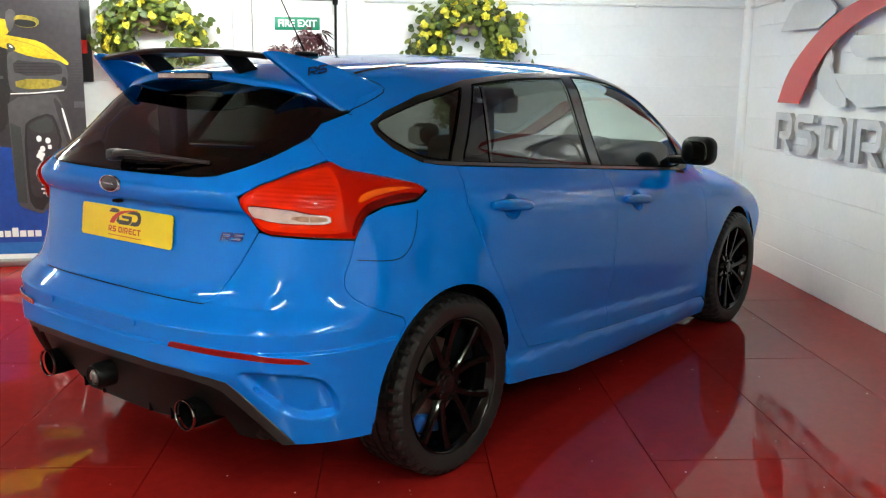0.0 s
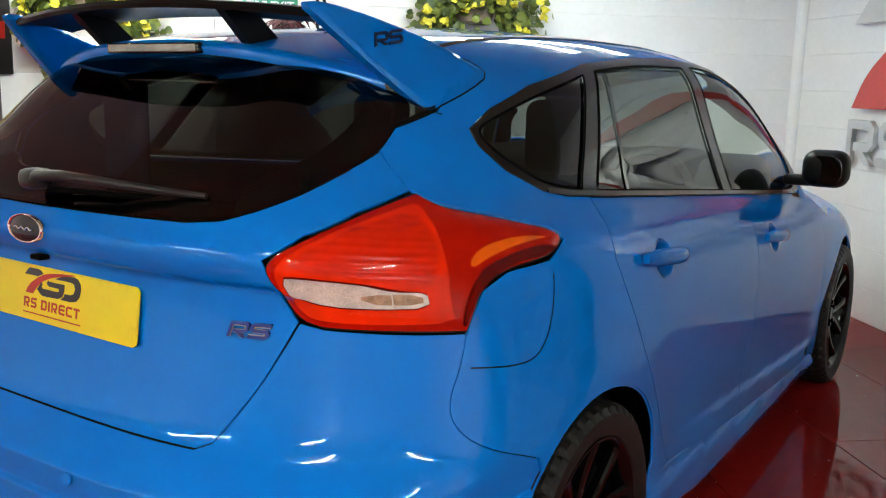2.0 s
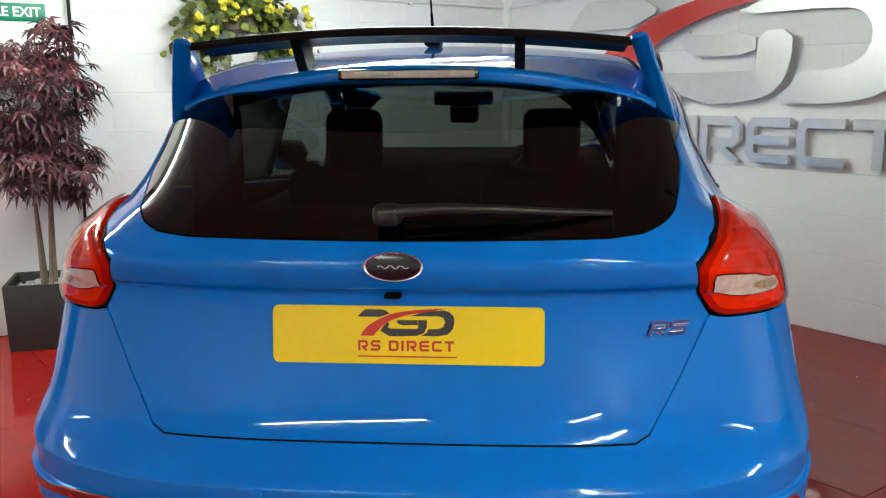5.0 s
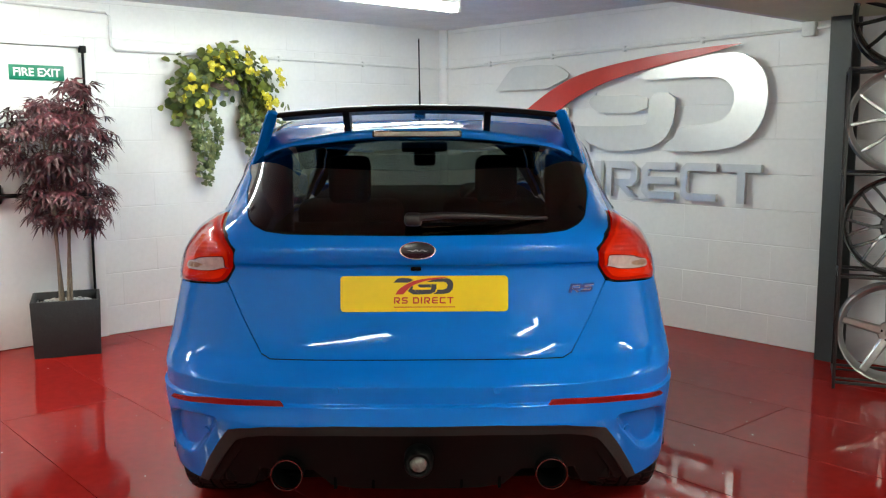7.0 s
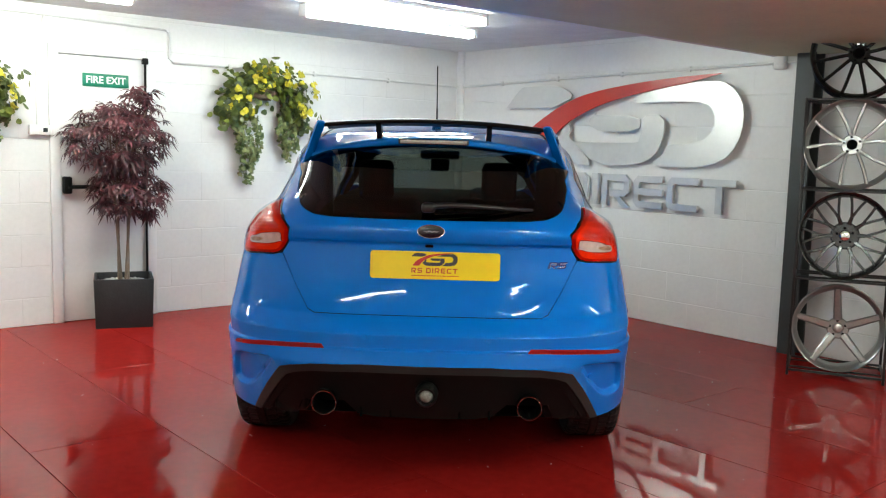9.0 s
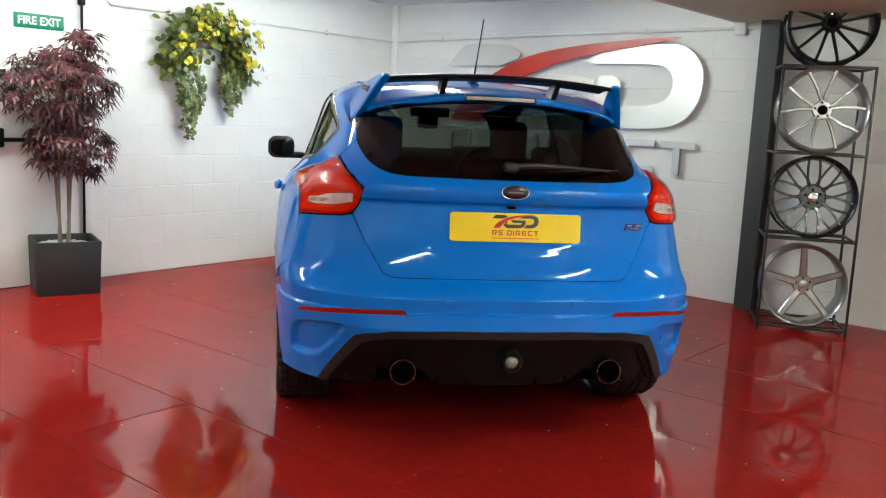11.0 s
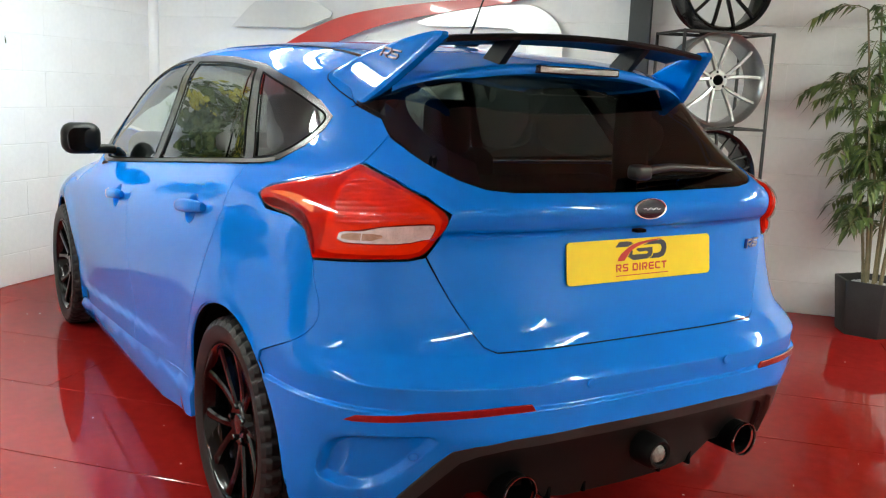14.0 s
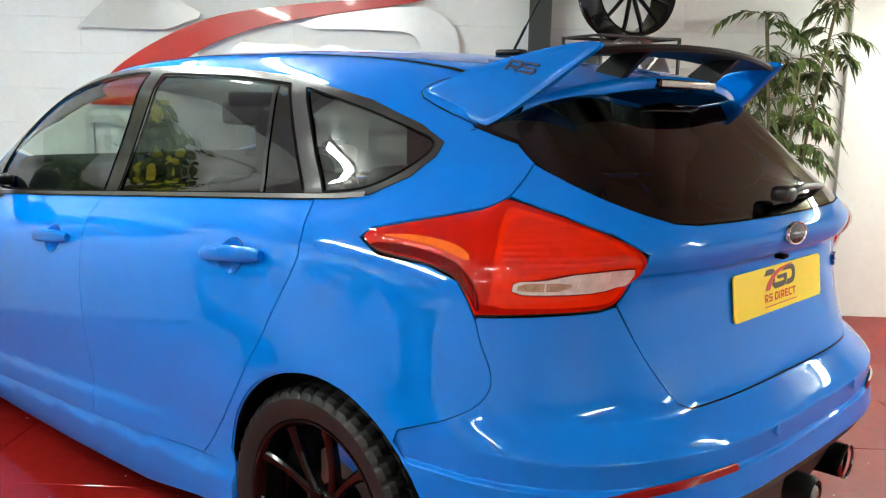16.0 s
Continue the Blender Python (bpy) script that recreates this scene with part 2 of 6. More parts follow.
def side_width(y, z):
    ramp = table(z, (0.3, 0.95, 1.08, 1.42), (0.0, 1.0, 1.0, 0.0))
    zz = z + 0.082 * (y - 0.1) * ramp
    w = table(zz, (0.1, 0.2, 0.33, 0.42, 0.55, 0.68, 0.80, 0.90, 0.97, 1.02, 1.06, 1.09, 1.2, 1.3, 1.4, 1.5),
              (0.80, 0.848, 0.864, 0.867, 0.881, 0.892, 0.896, 0.889, 0.872, 0.845, 0.805, 0.775, 0.730, 0.686, 0.636, 0.56))
    back = np.clip((0.3 - y) / 0.6, 0, 2.2)
    w = w - table(z, (0.3, 0.6, 0.87, 1.06, 1.25, 1.5), (0.0, 0.008, 0.05, 0.085, 0.12, 0.12)) * back ** 1.7
    ahead = np.clip((y - 1.7) / 1.2, 0, 2)
    w = w - 0.05 * ahead ** 2
    for wheel in (0.0, AXLE):
        r = np.hypot(y - wheel, z - 0.34)
        w = w + 0.015 * np.exp(-((r - 0.36) / 0.10) ** 2) * (z < 1.2)
    return w


def rear_plane(x, z):
    y0 = table(z, (0.1, 0.30, 0.40, 0.47, 0.505, 0.55, 0.60, 0.634, 0.648, 0.675, 0.70, 0.76, 0.84, 0.93, 0.972, 0.992, 1.030, 1.040, 1.07, 1.2, 1.37, 1.5),
               (-0.70, -0.77, -0.81, -0.835, -0.85, -0.858, -0.863, -0.861, -0.850, -0.814, -0.777, -0.750, -0.731, -0.721, -0.722, -0.742, -0.7565, -0.7555, -0.736, -0.605, -0.42, -0.28))
    return y0 + 0.45 * np.abs(x) ** 3.5


def top_height(x, y):
    yy = y + 0.22 * x * x
    z0 = table(yy, (-0.7, -0.42, -0.1, 0.3, 0.7, 1.0, 1.25, 1.5, 1.8, 2.3, 2.55, 2.9, 3.2, 3.4, 3.5),
               (1.35, 1.412, 1.447, 1.476, 1.489, 1.488, 1.478, 1.456, 1.395, 1.170, 0.990, 0.925, 0.84, 0.74, 0.5))
    return z0 - 0.13 * x * x


def body(x, y, z):
    """Negative inside the body."""
    x = np.abs(x)
    side = x - side_width(y, z)
    rear = (rear_plane(x, z) - y) * np.where(z > 1.07, 0.72, 1.0)
    top = (z - top_height(x, y)) * np.where(y > 1.5, 0.85, 1.0)
    front = y - 3.5
    return smax(smax(smax(side, rear, 0.17), top, 0.11), front, 0.3)


BEND, TURN_Y, ROUND = 0.45, -0.35, 0.4
CORNER = BEND + ROUND * math.pi / 2


def ray_of(s):
    """Where the ray of the girth coordinate s starts and which way it goes, in plan."""
    a = np.abs(s)
    turn = np.clip((a - BEND) / ROUND, 0, math.pi / 2)
    ox, oy = np.minimum(a, BEND), TURN_Y + np.maximum(a - CORNER, 0)
    return ox, oy, np.sin(turn), -np.cos(turn)


def on_body(s, z, lift=0.0):
    """The points of the body at girth s (0 at the tail's middle, round the corner, then forward) and height z."""
    s, z = np.broadcast_arrays(np.asarray(s, float), np.asarray(z, float))
    ox, oy, dx, dy = ray_of(s)
    lo, hi = np.full(s.shape, -0.35), np.full(s.shape, 1.3)
    for _ in range(34):
        mid = (lo + hi) / 2
        inside = body(ox + mid * dx, oy + mid * dy, z) < 0
        lo, hi = np.where(inside, mid, lo), np.where(inside, hi, mid)
    p = np.stack([(ox + lo * dx) * np.where(s < 0, -1, 1), oy + lo * dy, z], -1)
    return p + lift * normal_at(p) if lift else p


def on_roof(x, y, lift=0.0):
    x, y = np.broadcast_arrays(np.asarray(x, float), np.asarray(y, float))
    lo, hi = np.full(x.shape, 0.55), np.full(x.shape, 1.7)
    for _ in range(34):
        mid = (lo + hi) / 2
        inside = body(x, y, mid) < 0
        lo, hi = np.where(inside, mid, lo), np.where(inside, hi, mid)
    p = np.stack([x, y, lo], -1)
    return p + lift * normal_at(p) if lift else p


def normal_at(p, e=5e-3):
    g = []
    for k in range(3):
        q, r = p.copy(), p.copy()
        q[..., k] += e
        r[..., k] -= e
        g.append(body(q[..., 0], q[..., 1], q[..., 2]) - body(r[..., 0], r[..., 1], r[..., 2]))
    g = np.stack(g, -1)
    return g / np.linalg.norm(g, axis=-1, keepdims=True)

# ---- building helpers ----
def mesh_of(name, verts, faces, mat, smooth=True):
    me = bpy.data.meshes.new(name)
    me.from_pydata([tuple(map(float, v)) for v in verts], [], [tuple(map(int, q)) for q in faces])
    if smooth:
        me.shade_smooth()
    if mat:
        me.materials.append(mat)
    return me


def empty_thing(name, m=None):
    ob = new(name)
    ob.empty_display_size = 0.1
    if m is not None:
        ob.matrix_world = m
    return ob


def part(name, data, mat, parent, label="", smooth=None, m=None):
    """Links a bmesh or mesh as one part under a thing."""
    if isinstance(data, bmesh.types.BMesh):
        me = bpy.data.meshes.new(name)
        data.to_mesh(me)
        data.free()
        if smooth:
            me.shade_smooth()
        if mat:
            me.materials.append(mat)
    else:
        me = data
    ob = new(name, me)
    if parent is not None:
        ob.parent = parent
    if m is not None:
        ob.matrix_local = m
    if label:
        ob["label"] = label
    return ob


def angle_smooth(bm, degrees=35):
    for f in bm.faces:
        f.smooth = True
    for e in bm.edges:
        if len(e.link_faces) == 2 and e.calc_face_angle(0) > radians(degrees):
            e.smooth = False
    return bm


def slab(x0, x1, y0, y1, z0, z1, bevel=0.0, segs=2):
    bm = bmesh.new()
    bmesh.ops.create_cube(bm, size=1)
    for v in bm.verts:
        v.co = Vector(((x0 + x1) / 2 + v.co.x * (x1 - x0), (y0 + y1) / 2 + v.co.y * (y1 - y0), (z0 + z1) / 2 + v.co.z * (z1 - z0)))
    if bevel:
        bmesh.ops.bevel(bm, geom=list(bm.edges), offset=bevel, segments=segs, profile=0.5, affect="EDGES")
    bmesh.ops.recalc_face_normals(bm, faces=bm.faces)
    return angle_smooth(bm)


def tube(points, radius, sides=8, closed=False, taper=None):
    """A round bar along a line of points."""
    pts = [Vector(p) for p in points]
    bm = bmesh.new()
    rings, n = [], len(pts)
    for i, p in enumerate(pts):
        a, b = pts[(i - 1) % n] if closed or i else p, pts[(i + 1) % n] if closed or i < n - 1 else p
        d = (b - a).normalized()
        side = d.cross(Vector((0, 0, 1)) if abs(d.z) < 0.95 else Vector((1, 0, 0))).normalized()
        up = side.cross(d)
        r = radius * (taper(i / (n - 1)) if taper else 1)
        rings.append([bm.verts.new(p + r * (math.cos(k * 2 * math.pi / sides) * side + math.sin(k * 2 * math.pi / sides) * up)) for k in range(sides)])
    for i in range(n if closed else n - 1):
        q, w = rings[i], rings[(i + 1) % n]
        for k in range(sides):
            bm.faces.new((q[k], q[(k + 1) % sides], w[(k + 1) % sides], w[k]))
    if not closed:
        bm.faces.new(rings[0][::-1]), bm.faces.new(rings[-1])
    bmesh.ops.recalc_face_normals(bm, faces=bm.faces)
    return angle_smooth(bm, 50)


def lathe(profile, segs=48, axis="x", closed=False):
    """Turns a profile of (along, radius) round an axis."""
    bm = bmesh.new()
    rings = []
    for a, r in profile:
        ring = []
        for k in range(segs):
            c, s = math.cos(2 * math.pi * k / segs) * r, math.sin(2 * math.pi * k / segs) * r
            ring.append(bm.verts.new({"x": (a, c, s), "y": (c, a, s), "z": (c, s, a)}[axis]))
        rings.append(ring)
    pairs = list(zip(rings, rings[1:])) + ([(rings[-1], rings[0])] if closed else [])
    for q, w in pairs:
        for k in range(segs):
            bm.faces.new((q[k], q[(k + 1) % segs], w[(k + 1) % segs], w[k]))
    bmesh.ops.remove_doubles(bm, verts=bm.verts, dist=1e-6)
    bmesh.ops.recalc_face_normals(bm, faces=bm.faces)
    return angle_smooth(bm, 40)


def joined(*bms):
    out = bmesh.new()
    for b in bms:
        me = bpy.data.meshes.new("tmp")
        b.to_mesh(me)
        b.free()
        out.from_mesh(me)
        bpy.data.meshes.remove(me)
    return out


def soft(pts, n=2, closed=True):
    """Rounds a line by cutting its corners; a point given twice stays sharp."""
    pts = [np.array(p, float) for p in pts]
    for _ in range(n):
        out = [] if closed else [pts[0]]
        for a, b in zip(pts, pts[1:] + (pts[:1] if closed else [])):
            out += [0.75 * a + 0.25 * b, 0.25 * a + 0.75 * b]
        pts = out if closed else out + [pts[-1]]
    return [tuple(p) for p in pts]


def dense(pts, step, closed=True):
    out = []
    pts = [np.array(p, float) for p in pts]
    for a, b in zip(pts, pts[1:] + (pts[:1] if closed else [])):
        d = np.linalg.norm(b - a)
        if d < 1e-6:
            continue
        k = max(1, int(round(d / step)))
        out += [a + (b - a) * i / k for i in range(k)]
    if not closed:
        out.append(pts[-1])
    return np.array(out)


def mirrored(half):
    """A loop across the middle from its right half, listed from the middle round to the middle."""
    return list(half) + [(-a, b) for a, b in half[::-1] if a > 1e-6]


def inside(p, loops):
    odd = np.zeros(len(p), bool)
    for loop in loops:
        q = np.asarray(loop)
        a, b = q, np.roll(q, -1, 0)
        for (x0, y0), (x1, y1) in zip(a, b):
            if y0 != y1:
                cross = (p[:, 1] > min(y0, y1)) & (p[:, 1] <= max(y0, y1)) & (p[:, 0] < x0 + (p[:, 1] - y0) * (x1 - x0) / (y1 - y0))
                odd ^= cross
    return odd


def shrunk(loop, d):
    """The loop moved inward by d."""
    q = np.asarray(loop)
    t = np.roll(q, -1, 0) - np.roll(q, 1, 0)
    t /= np.linalg.norm(t, axis=1, keepdims=True) + 1e-9
    area = (q[:, 0] * np.roll(q[:, 1], -1) - q[:, 1] * np.roll(q[:, 0], -1)).sum()
    n = np.stack([-t[:, 1], t[:, 0]], 1) * (1 if area > 0 else -1)
    return q + d * n


def sheet(name, loops, mat, parent, place, step=0.025, rim=0.008, gap=0.0, label="", shaped=False, rows=(), extra=(), soften=0.03):
    """A panel of the body: a flat outline with holes, laid on the surface, with a turned-in edge."""
    from mathutils.geometry import delaunay_2d_cdt
    lines = [dense(shrunk(dense(l, step * 0.7), gap if i == 0 else -gap) if gap else l, step * 0.7) for i, l in enumerate(loops)]
    flat, edges = [], []
    for l in lines:
        n0 = len(flat)
        flat += list(l)
        edges += [(n0 + i, n0 + (i + 1) % len(l)) for i in range(len(l))]
    rimline = np.array(flat)
    lo, hi = lines[0].min(0), lines[0].max(0)
    gx, gy = np.meshgrid(np.arange(lo[0] + step / 2, hi[0], step), np.arange(lo[1] + step / 2, hi[1], step), indexing="ij")
    grid = np.stack([gx.ravel(), gy.ravel()], 1)
    for row in rows:
        grid = grid[np.abs(grid[:, 1] - row) > 0.003]
        across = np.arange(lo[0] + step / 2, hi[0], step * 0.8)
        grid = np.concatenate([grid, np.stack([across, np.full(len(across), row)], 1)])
    if len(extra):
        extra = np.asarray(extra)
        grid = grid[np.array([np.min(np.sum((extra - g) ** 2, 1)) for g in grid]) > (0.35 * step) ** 2]
        grid = np.concatenate([grid, extra])
    grid = grid[inside(grid, lines)]
    if len(grid):
        far = np.array([np.min(np.sum((rimline - g) ** 2, 1)) for g in grid]) > (0.5 * step) ** 2
        flat += list(grid[far])
    v2, _, faces, *_ = delaunay_2d_cdt([Vector(p) for p in flat], edges, [], 0, 1e-6)
    v2 = np.array([tuple(v) for v in v2])
    faces = [f for f in faces if len(f) == 3]
    mids = np.array([v2[list(f)].mean(0) for f in faces])
    faces = [f for f, k in zip(faces, inside(mids, lines)) if k]
    p = place(v2[:, 0], v2[:, 1])
    out = normal_at(p)
    if shaped:
        e = 2e-3
        da = place(v2[:, 0] + e, v2[:, 1]) - place(v2[:, 0] - e, v2[:, 1])
        db = place(v2[:, 0], v2[:, 1] + e) - place(v2[:, 0], v2[:, 1] - e)
        n = np.cross(da, db)
        n /= np.linalg.norm(n, axis=1, keepdims=True) + 1e-12
        n *= np.sign((n * out).sum(1, keepdims=True))
        out = n - out + normal_at(p, soften)
    else:
        out = normal_at(p, soften)
    out /= np.linalg.norm(out, axis=1, keepdims=True) + 1e-12
    turned = []
    for f in faces:
        a, b, c = p[list(f)]
        turned.append(f if np.dot(np.cross(b - a, c - a), out[f[0]]) > 0 else f[::-1])
    verts, norms = list(p), list(out)
    if rim:
        count = {}
        for f in turned:
            for a, b in zip(f, (*f[1:], f[0])):
                count[(a, b)] = 1
        ring, top = {}, {}
        for a, b in [k for k in count if (k[1], k[0]) not in count]:
            side = np.cross(p[b] - p[a], out[a])
            side /= np.linalg.norm(side) + 1e-9
            quad = []
            for v, low in ((a, 0), (b, 0), (b, 1), (a, 1)):
                key = (v, low)
                if key not in ring:
                    ring[key] = len(verts)
                    verts.append(p[v] - low * rim * out[v])
                    norms.append(side * 0.7 + out[v] * (0.7 if not low else 0.0))
                quad.append(ring[key])
            turned.append((quad[1], quad[0], quad[3], quad[2]))
    me = mesh_of(name, verts, turned, mat)
    norms = np.array(norms)
    norms /= np.linalg.norm(norms, axis=1, keepdims=True) + 1e-12
    me.normals_split_custom_set_from_vertices([tuple(n) for n in norms])
    return part(name, me, None, parent, label)


def ribbon(name, line, width, mat, parent, place, closed=False, step=0.02):
    """A narrow strip on the surface along a line: seals behind the gaps, edges and creases."""
    q = dense(line, step, closed)
    t = np.gradient(q, axis=0)
    t /= np.linalg.norm(t, axis=1, keepdims=True) + 1e-9
    n = np.stack([-t[:, 1], t[:, 0]], 1) * width / 2
    p = np.concatenate([place(*(q + n).T), place(*(q - n).T)])
    k = len(q)
    faces = [(i, (i + 1) % k, k + (i + 1) % k, k + i) for i in range(k if closed else k - 1)]
    return part(name, mesh_of(name, p, faces, mat), None, parent)


# ---- the car ----
car = tagged(empty_thing("car"), "bright blue hatchback car with large roof spoiler parked on red floor", "car")


def skin(lift=0.0, sign=1):
    return lambda s, z: on_body(sign * np.asarray(s), z, lift)


def roof_skin(lift=0.0):
    return lambda x, y: on_roof(x, y, lift)


TAIL = soft([(0.583, 1.033), (0.590, 0.995), (0.640, 0.930), (0.690, 0.917), (0.690, 0.917), (0.83, 0.909), (0.988, 0.897), (0.988, 0.897), (1.012, 0.93), (1.045, 0.967), (1.13, 0.990),
             (1.26, 0.995), (1.330, 1.022), (1.312, 1.043), (1.22, 1.066), (1.115, 1.092), (1.050, 1.108), (1.015, 1.126), (1.005, 1.126), (0.90, 1.117), (0.77, 1.100), (0.65, 1.068)], 2)
GLASS = [(0, 1.078), (0.14, 1.079), (0.40, 1.082), (0.47, 1.089), (0.53, 1.105), (0.64, 1.140), (0.70, 1.156), (0.78, 1.174), (0.93, 1.202), (1.0, 1.219), (1.10, 1.246), (1.185, 1.272), (1.19, 1.30), (1.1, 1.35), (0.8, 1.375), (0.45, 1.385), (0, 1.387)]
HATCH_EDGE = [(0.455, 0.699), (0.485, 0.712), (0.505, 0.738), (0.568, 0.819), (0.640, 0.925)]
CUT = [(0.985, 0.893), *soft([(0.985, 0.893), (0.962, 0.836), (0.936, 0.795), (0.930, 0.755), (0.957, 0.718), (1.01, 0.687), (1.13, 0.637)], 2, False)[1:-1], (1.13, 0.637)]
DOOR_BACK = [(1.556, 1.084), (1.51, 1.01), (1.497, 0.96), (1.512, 0.91), (1.60, 0.74), (1.69, 0.61), (1.775, 0.495), (1.86, 0.40), (1.91, 0.352)]
DOOR_MID = [(2.617, 0.997), (2.572, 0.88), (2.560, 0.76), (2.560, 0.6), (2.540, 0.297)]
DOOR_FRONT = [(3.585, 0.925), (3.600, 0.69), (3.70, 0.37), (3.69, 0.225)]
ARCH_R = 0.372


def arch(cy, a0, a1, r=ARCH_R, n=28):
    return [(1.4284 + cy + r * math.cos(radians(a0 + (a1 - a0) * i / n)), 0.33 + r * math.sin(radians(a0 + (a1 - a0) * i / n))) for i in range(n + 1)]


REAR_ARCH = arch(-0.035, 8, 142)
FRONT_ARCH = arch(AXLE, 180, 20, 0.36)
TRIM_OUT = [(1.245, 1.237), (1.252, 1.205), (1.30, 1.155), (1.39, 1.108), (1.47, 1.092), (1.556, 1.084), (2.1, 1.040), (2.617, 0.997), (3.1, 0.957), (3.49, 0.925), (3.60, 0.935), (3.62, 1.005),
            (3.50, 1.178), (3.32, 1.287), (3.13, 1.356), (2.95, 1.391), (2.7, 1.412), (2.4, 1.417), (2.1, 1.407), (1.75, 1.380), (1.48, 1.328), (1.32, 1.276)]
Q_WIN = soft([(1.262, 1.237), (1.277, 1.203), (1.325, 1.165), (1.39, 1.128), (1.45, 1.112), (1.535, 1.102), (1.535, 1.102), (1.722, 1.354), (1.722, 1.354), (1.49, 1.307), (1.335, 1.262)], 2)
R_WIN = soft([(1.60, 1.092), (1.60, 1.092), (2.535, 1.015), (2.535, 1.015), (2.515, 1.20), (2.49, 1.388), (2.49, 1.388), (2.10, 1.385), (1.80, 1.362), (1.80, 1.362)], 2)
F_WIN = soft([(2.63, 1.008), (2.63, 1.008), (3.44, 0.945), (3.54, 0.965), (3.455, 1.160), (3.275, 1.265), (3.11, 1.328), (2.95, 1.364), (2.72, 1.390), (2.585, 1.392), (2.585, 1.392), (2.605, 1.2)], 2)
SEAM = 0.517
BAND_OUT = [(0, 0.518), (0.25, 0.520), (0.45, 0.512), (0.53, 0.498), (0.575, 0.482), (0.647, 0.398), (0.762, 0.268)]
BAND_MID = [(0, 0.482), (0.25, 0.484), (0.45, 0.477), (0.515, 0.464), (0.555, 0.447), (0.62, 0.375), (0.722, 0.265)]
BAND_IN = [(0, 0.452), (0.25, 0.453), (0.45, 0.447), (0.505, 0.436), (0.545, 0.415), (0.60, 0.352), (0.686, 0.262)]
VENT = soft([(0.585, 0.520), (0.69, 0.522), (0.815, 0.508), (0.875, 0.47), (0.912, 0.385), (0.895, 0.356), (0.76, 0.348), (0.66, 0.43)], 2)


def reach(p, loop):
    """Distance inside a loop, 0 outside."""
    q = np.asarray(loop)
    best = np.full(len(p), 9.0)
    for a, b in zip(q, np.roll(q, -1, 0)):
        t = np.clip(((p - a) @ (b - a)) / ((b - a) @ (b - a) + 1e-12), 0, 1)
        best = np.minimum(best, np.linalg.norm(p - a - t[:, None] * (b - a), axis=1))
    return np.where(inside(p, [loop]), best, 0)


def bumper_skin(s, z):
    p = on_body(s, z)
    d = reach(np.stack([np.abs(s), np.broadcast_to(z, np.shape(s))], 1), VENT)
    h = np.clip(d / 0.022, 0, 1)
    deep = 0.024 * h * h * (3 - 2 * h)
    step = 0.010 * np.clip((np.asarray(z) - 0.574) / 0.005, 0, 1) * np.clip((0.70 - np.asarray(z)) / 0.1, 0, 1)
    lip = 0.015 * np.clip((0.576 - np.asarray(z)) / 0.058, 0, 1) ** 1.4 * np.clip((0.62 - np.abs(s)) / 0.12, 0, 1)
    return p - (deep + step - lip)[:, None] * normal_at(p)


def tail_skin(s, z):
    """The tailgate steps in under its ledge."""
    p = on_body(s, z)
    z = np.broadcast_to(z, np.shape(s))
    h = np.clip((0.987 - z) / 0.007, 0, 1)
    deep = 0.005 * h * h * (3 - 2 * h) * np.clip((z - 0.80) / 0.17, 0, 1) * np.clip((0.60 - np.abs(s)) / 0.06, 0, 1)
    return p - deep[:, None] * normal_at(p)


def seam_height(y):
    return on_roof(np.full(np.shape(y), SEAM), y)[..., 2]


seam_y = np.linspace(-0.13, 1.62, 36)
seam_line = [(1.4284 + y, float(z)) for y, z in zip(seam_y, seam_height(seam_y))]
post_line = [(3.10, 1.410), (3.31, 1.334), (3.50, 1.225), (3.65, 1.09), (3.71, 0.995)]

# rear end
hatch_half = [(0, 0.700), (0.2, 0.700), *HATCH_EDGE, (0.592, 0.99), (0.583, 1.033), (0.65, 1.068), (0.77, 1.100), (0.90, 1.117), (1.0, 1.130), (0.925, 1.190)]
tail_inner = [(0.605, 0.968), (0.579, 1.033), (0.645, 1.071), (0.77, 1.104), (0.90, 1.121), (0.998, 1.131), (0.926, 1.199)]
glass_edge = [(0.78, 1.174), (0.70, 1.156), (0.64, 1.140), (0.53, 1.105), (0.47, 1.089), (0.40, 1.082), (0.14, 1.079), (0, 1.078)]
tailgate = sheet("tailgate", [mirrored([(0, 0.700), (0.2, 0.700), *HATCH_EDGE, *tail_inner, *glass_edge])], PAINT, car, tail_skin, step=0.015, gap=0.0012, shaped=True, rows=(0.965, 0.970, 0.9745, 0.9785, 0.9825, 0.9865, 0.991, 0.997, 1.022, 1.028, 1.033, 1.038, 1.043, 1.049), soften=0.008, label="blue painted tailgate")
rear_glass = sheet("rear_window", [mirrored(GLASS)], DARK_GLASS, car, skin(-0.002), step=0.02, rim=0, gap=0.003, label="dark tinted rear window")
for sg in (-1, 1):
    ribbon("glass_border", [(0.47, 1.110), (0.56, 1.142), (0.72, 1.190), (0.86, 1.225), (0.98, 1.258), (1.06, 1.295), (0.98, 1.345), (0.80, 1.362)], 0.085, DULL_BLACK, rear_glass, skin(-0.006, sg))
ribbon("window_seal", [*[(-a, b) for a, b in GLASS[:-5][::-1]], *GLASS[1:-5]], 0.022, DULL_BLACK, car, skin(-0.006))
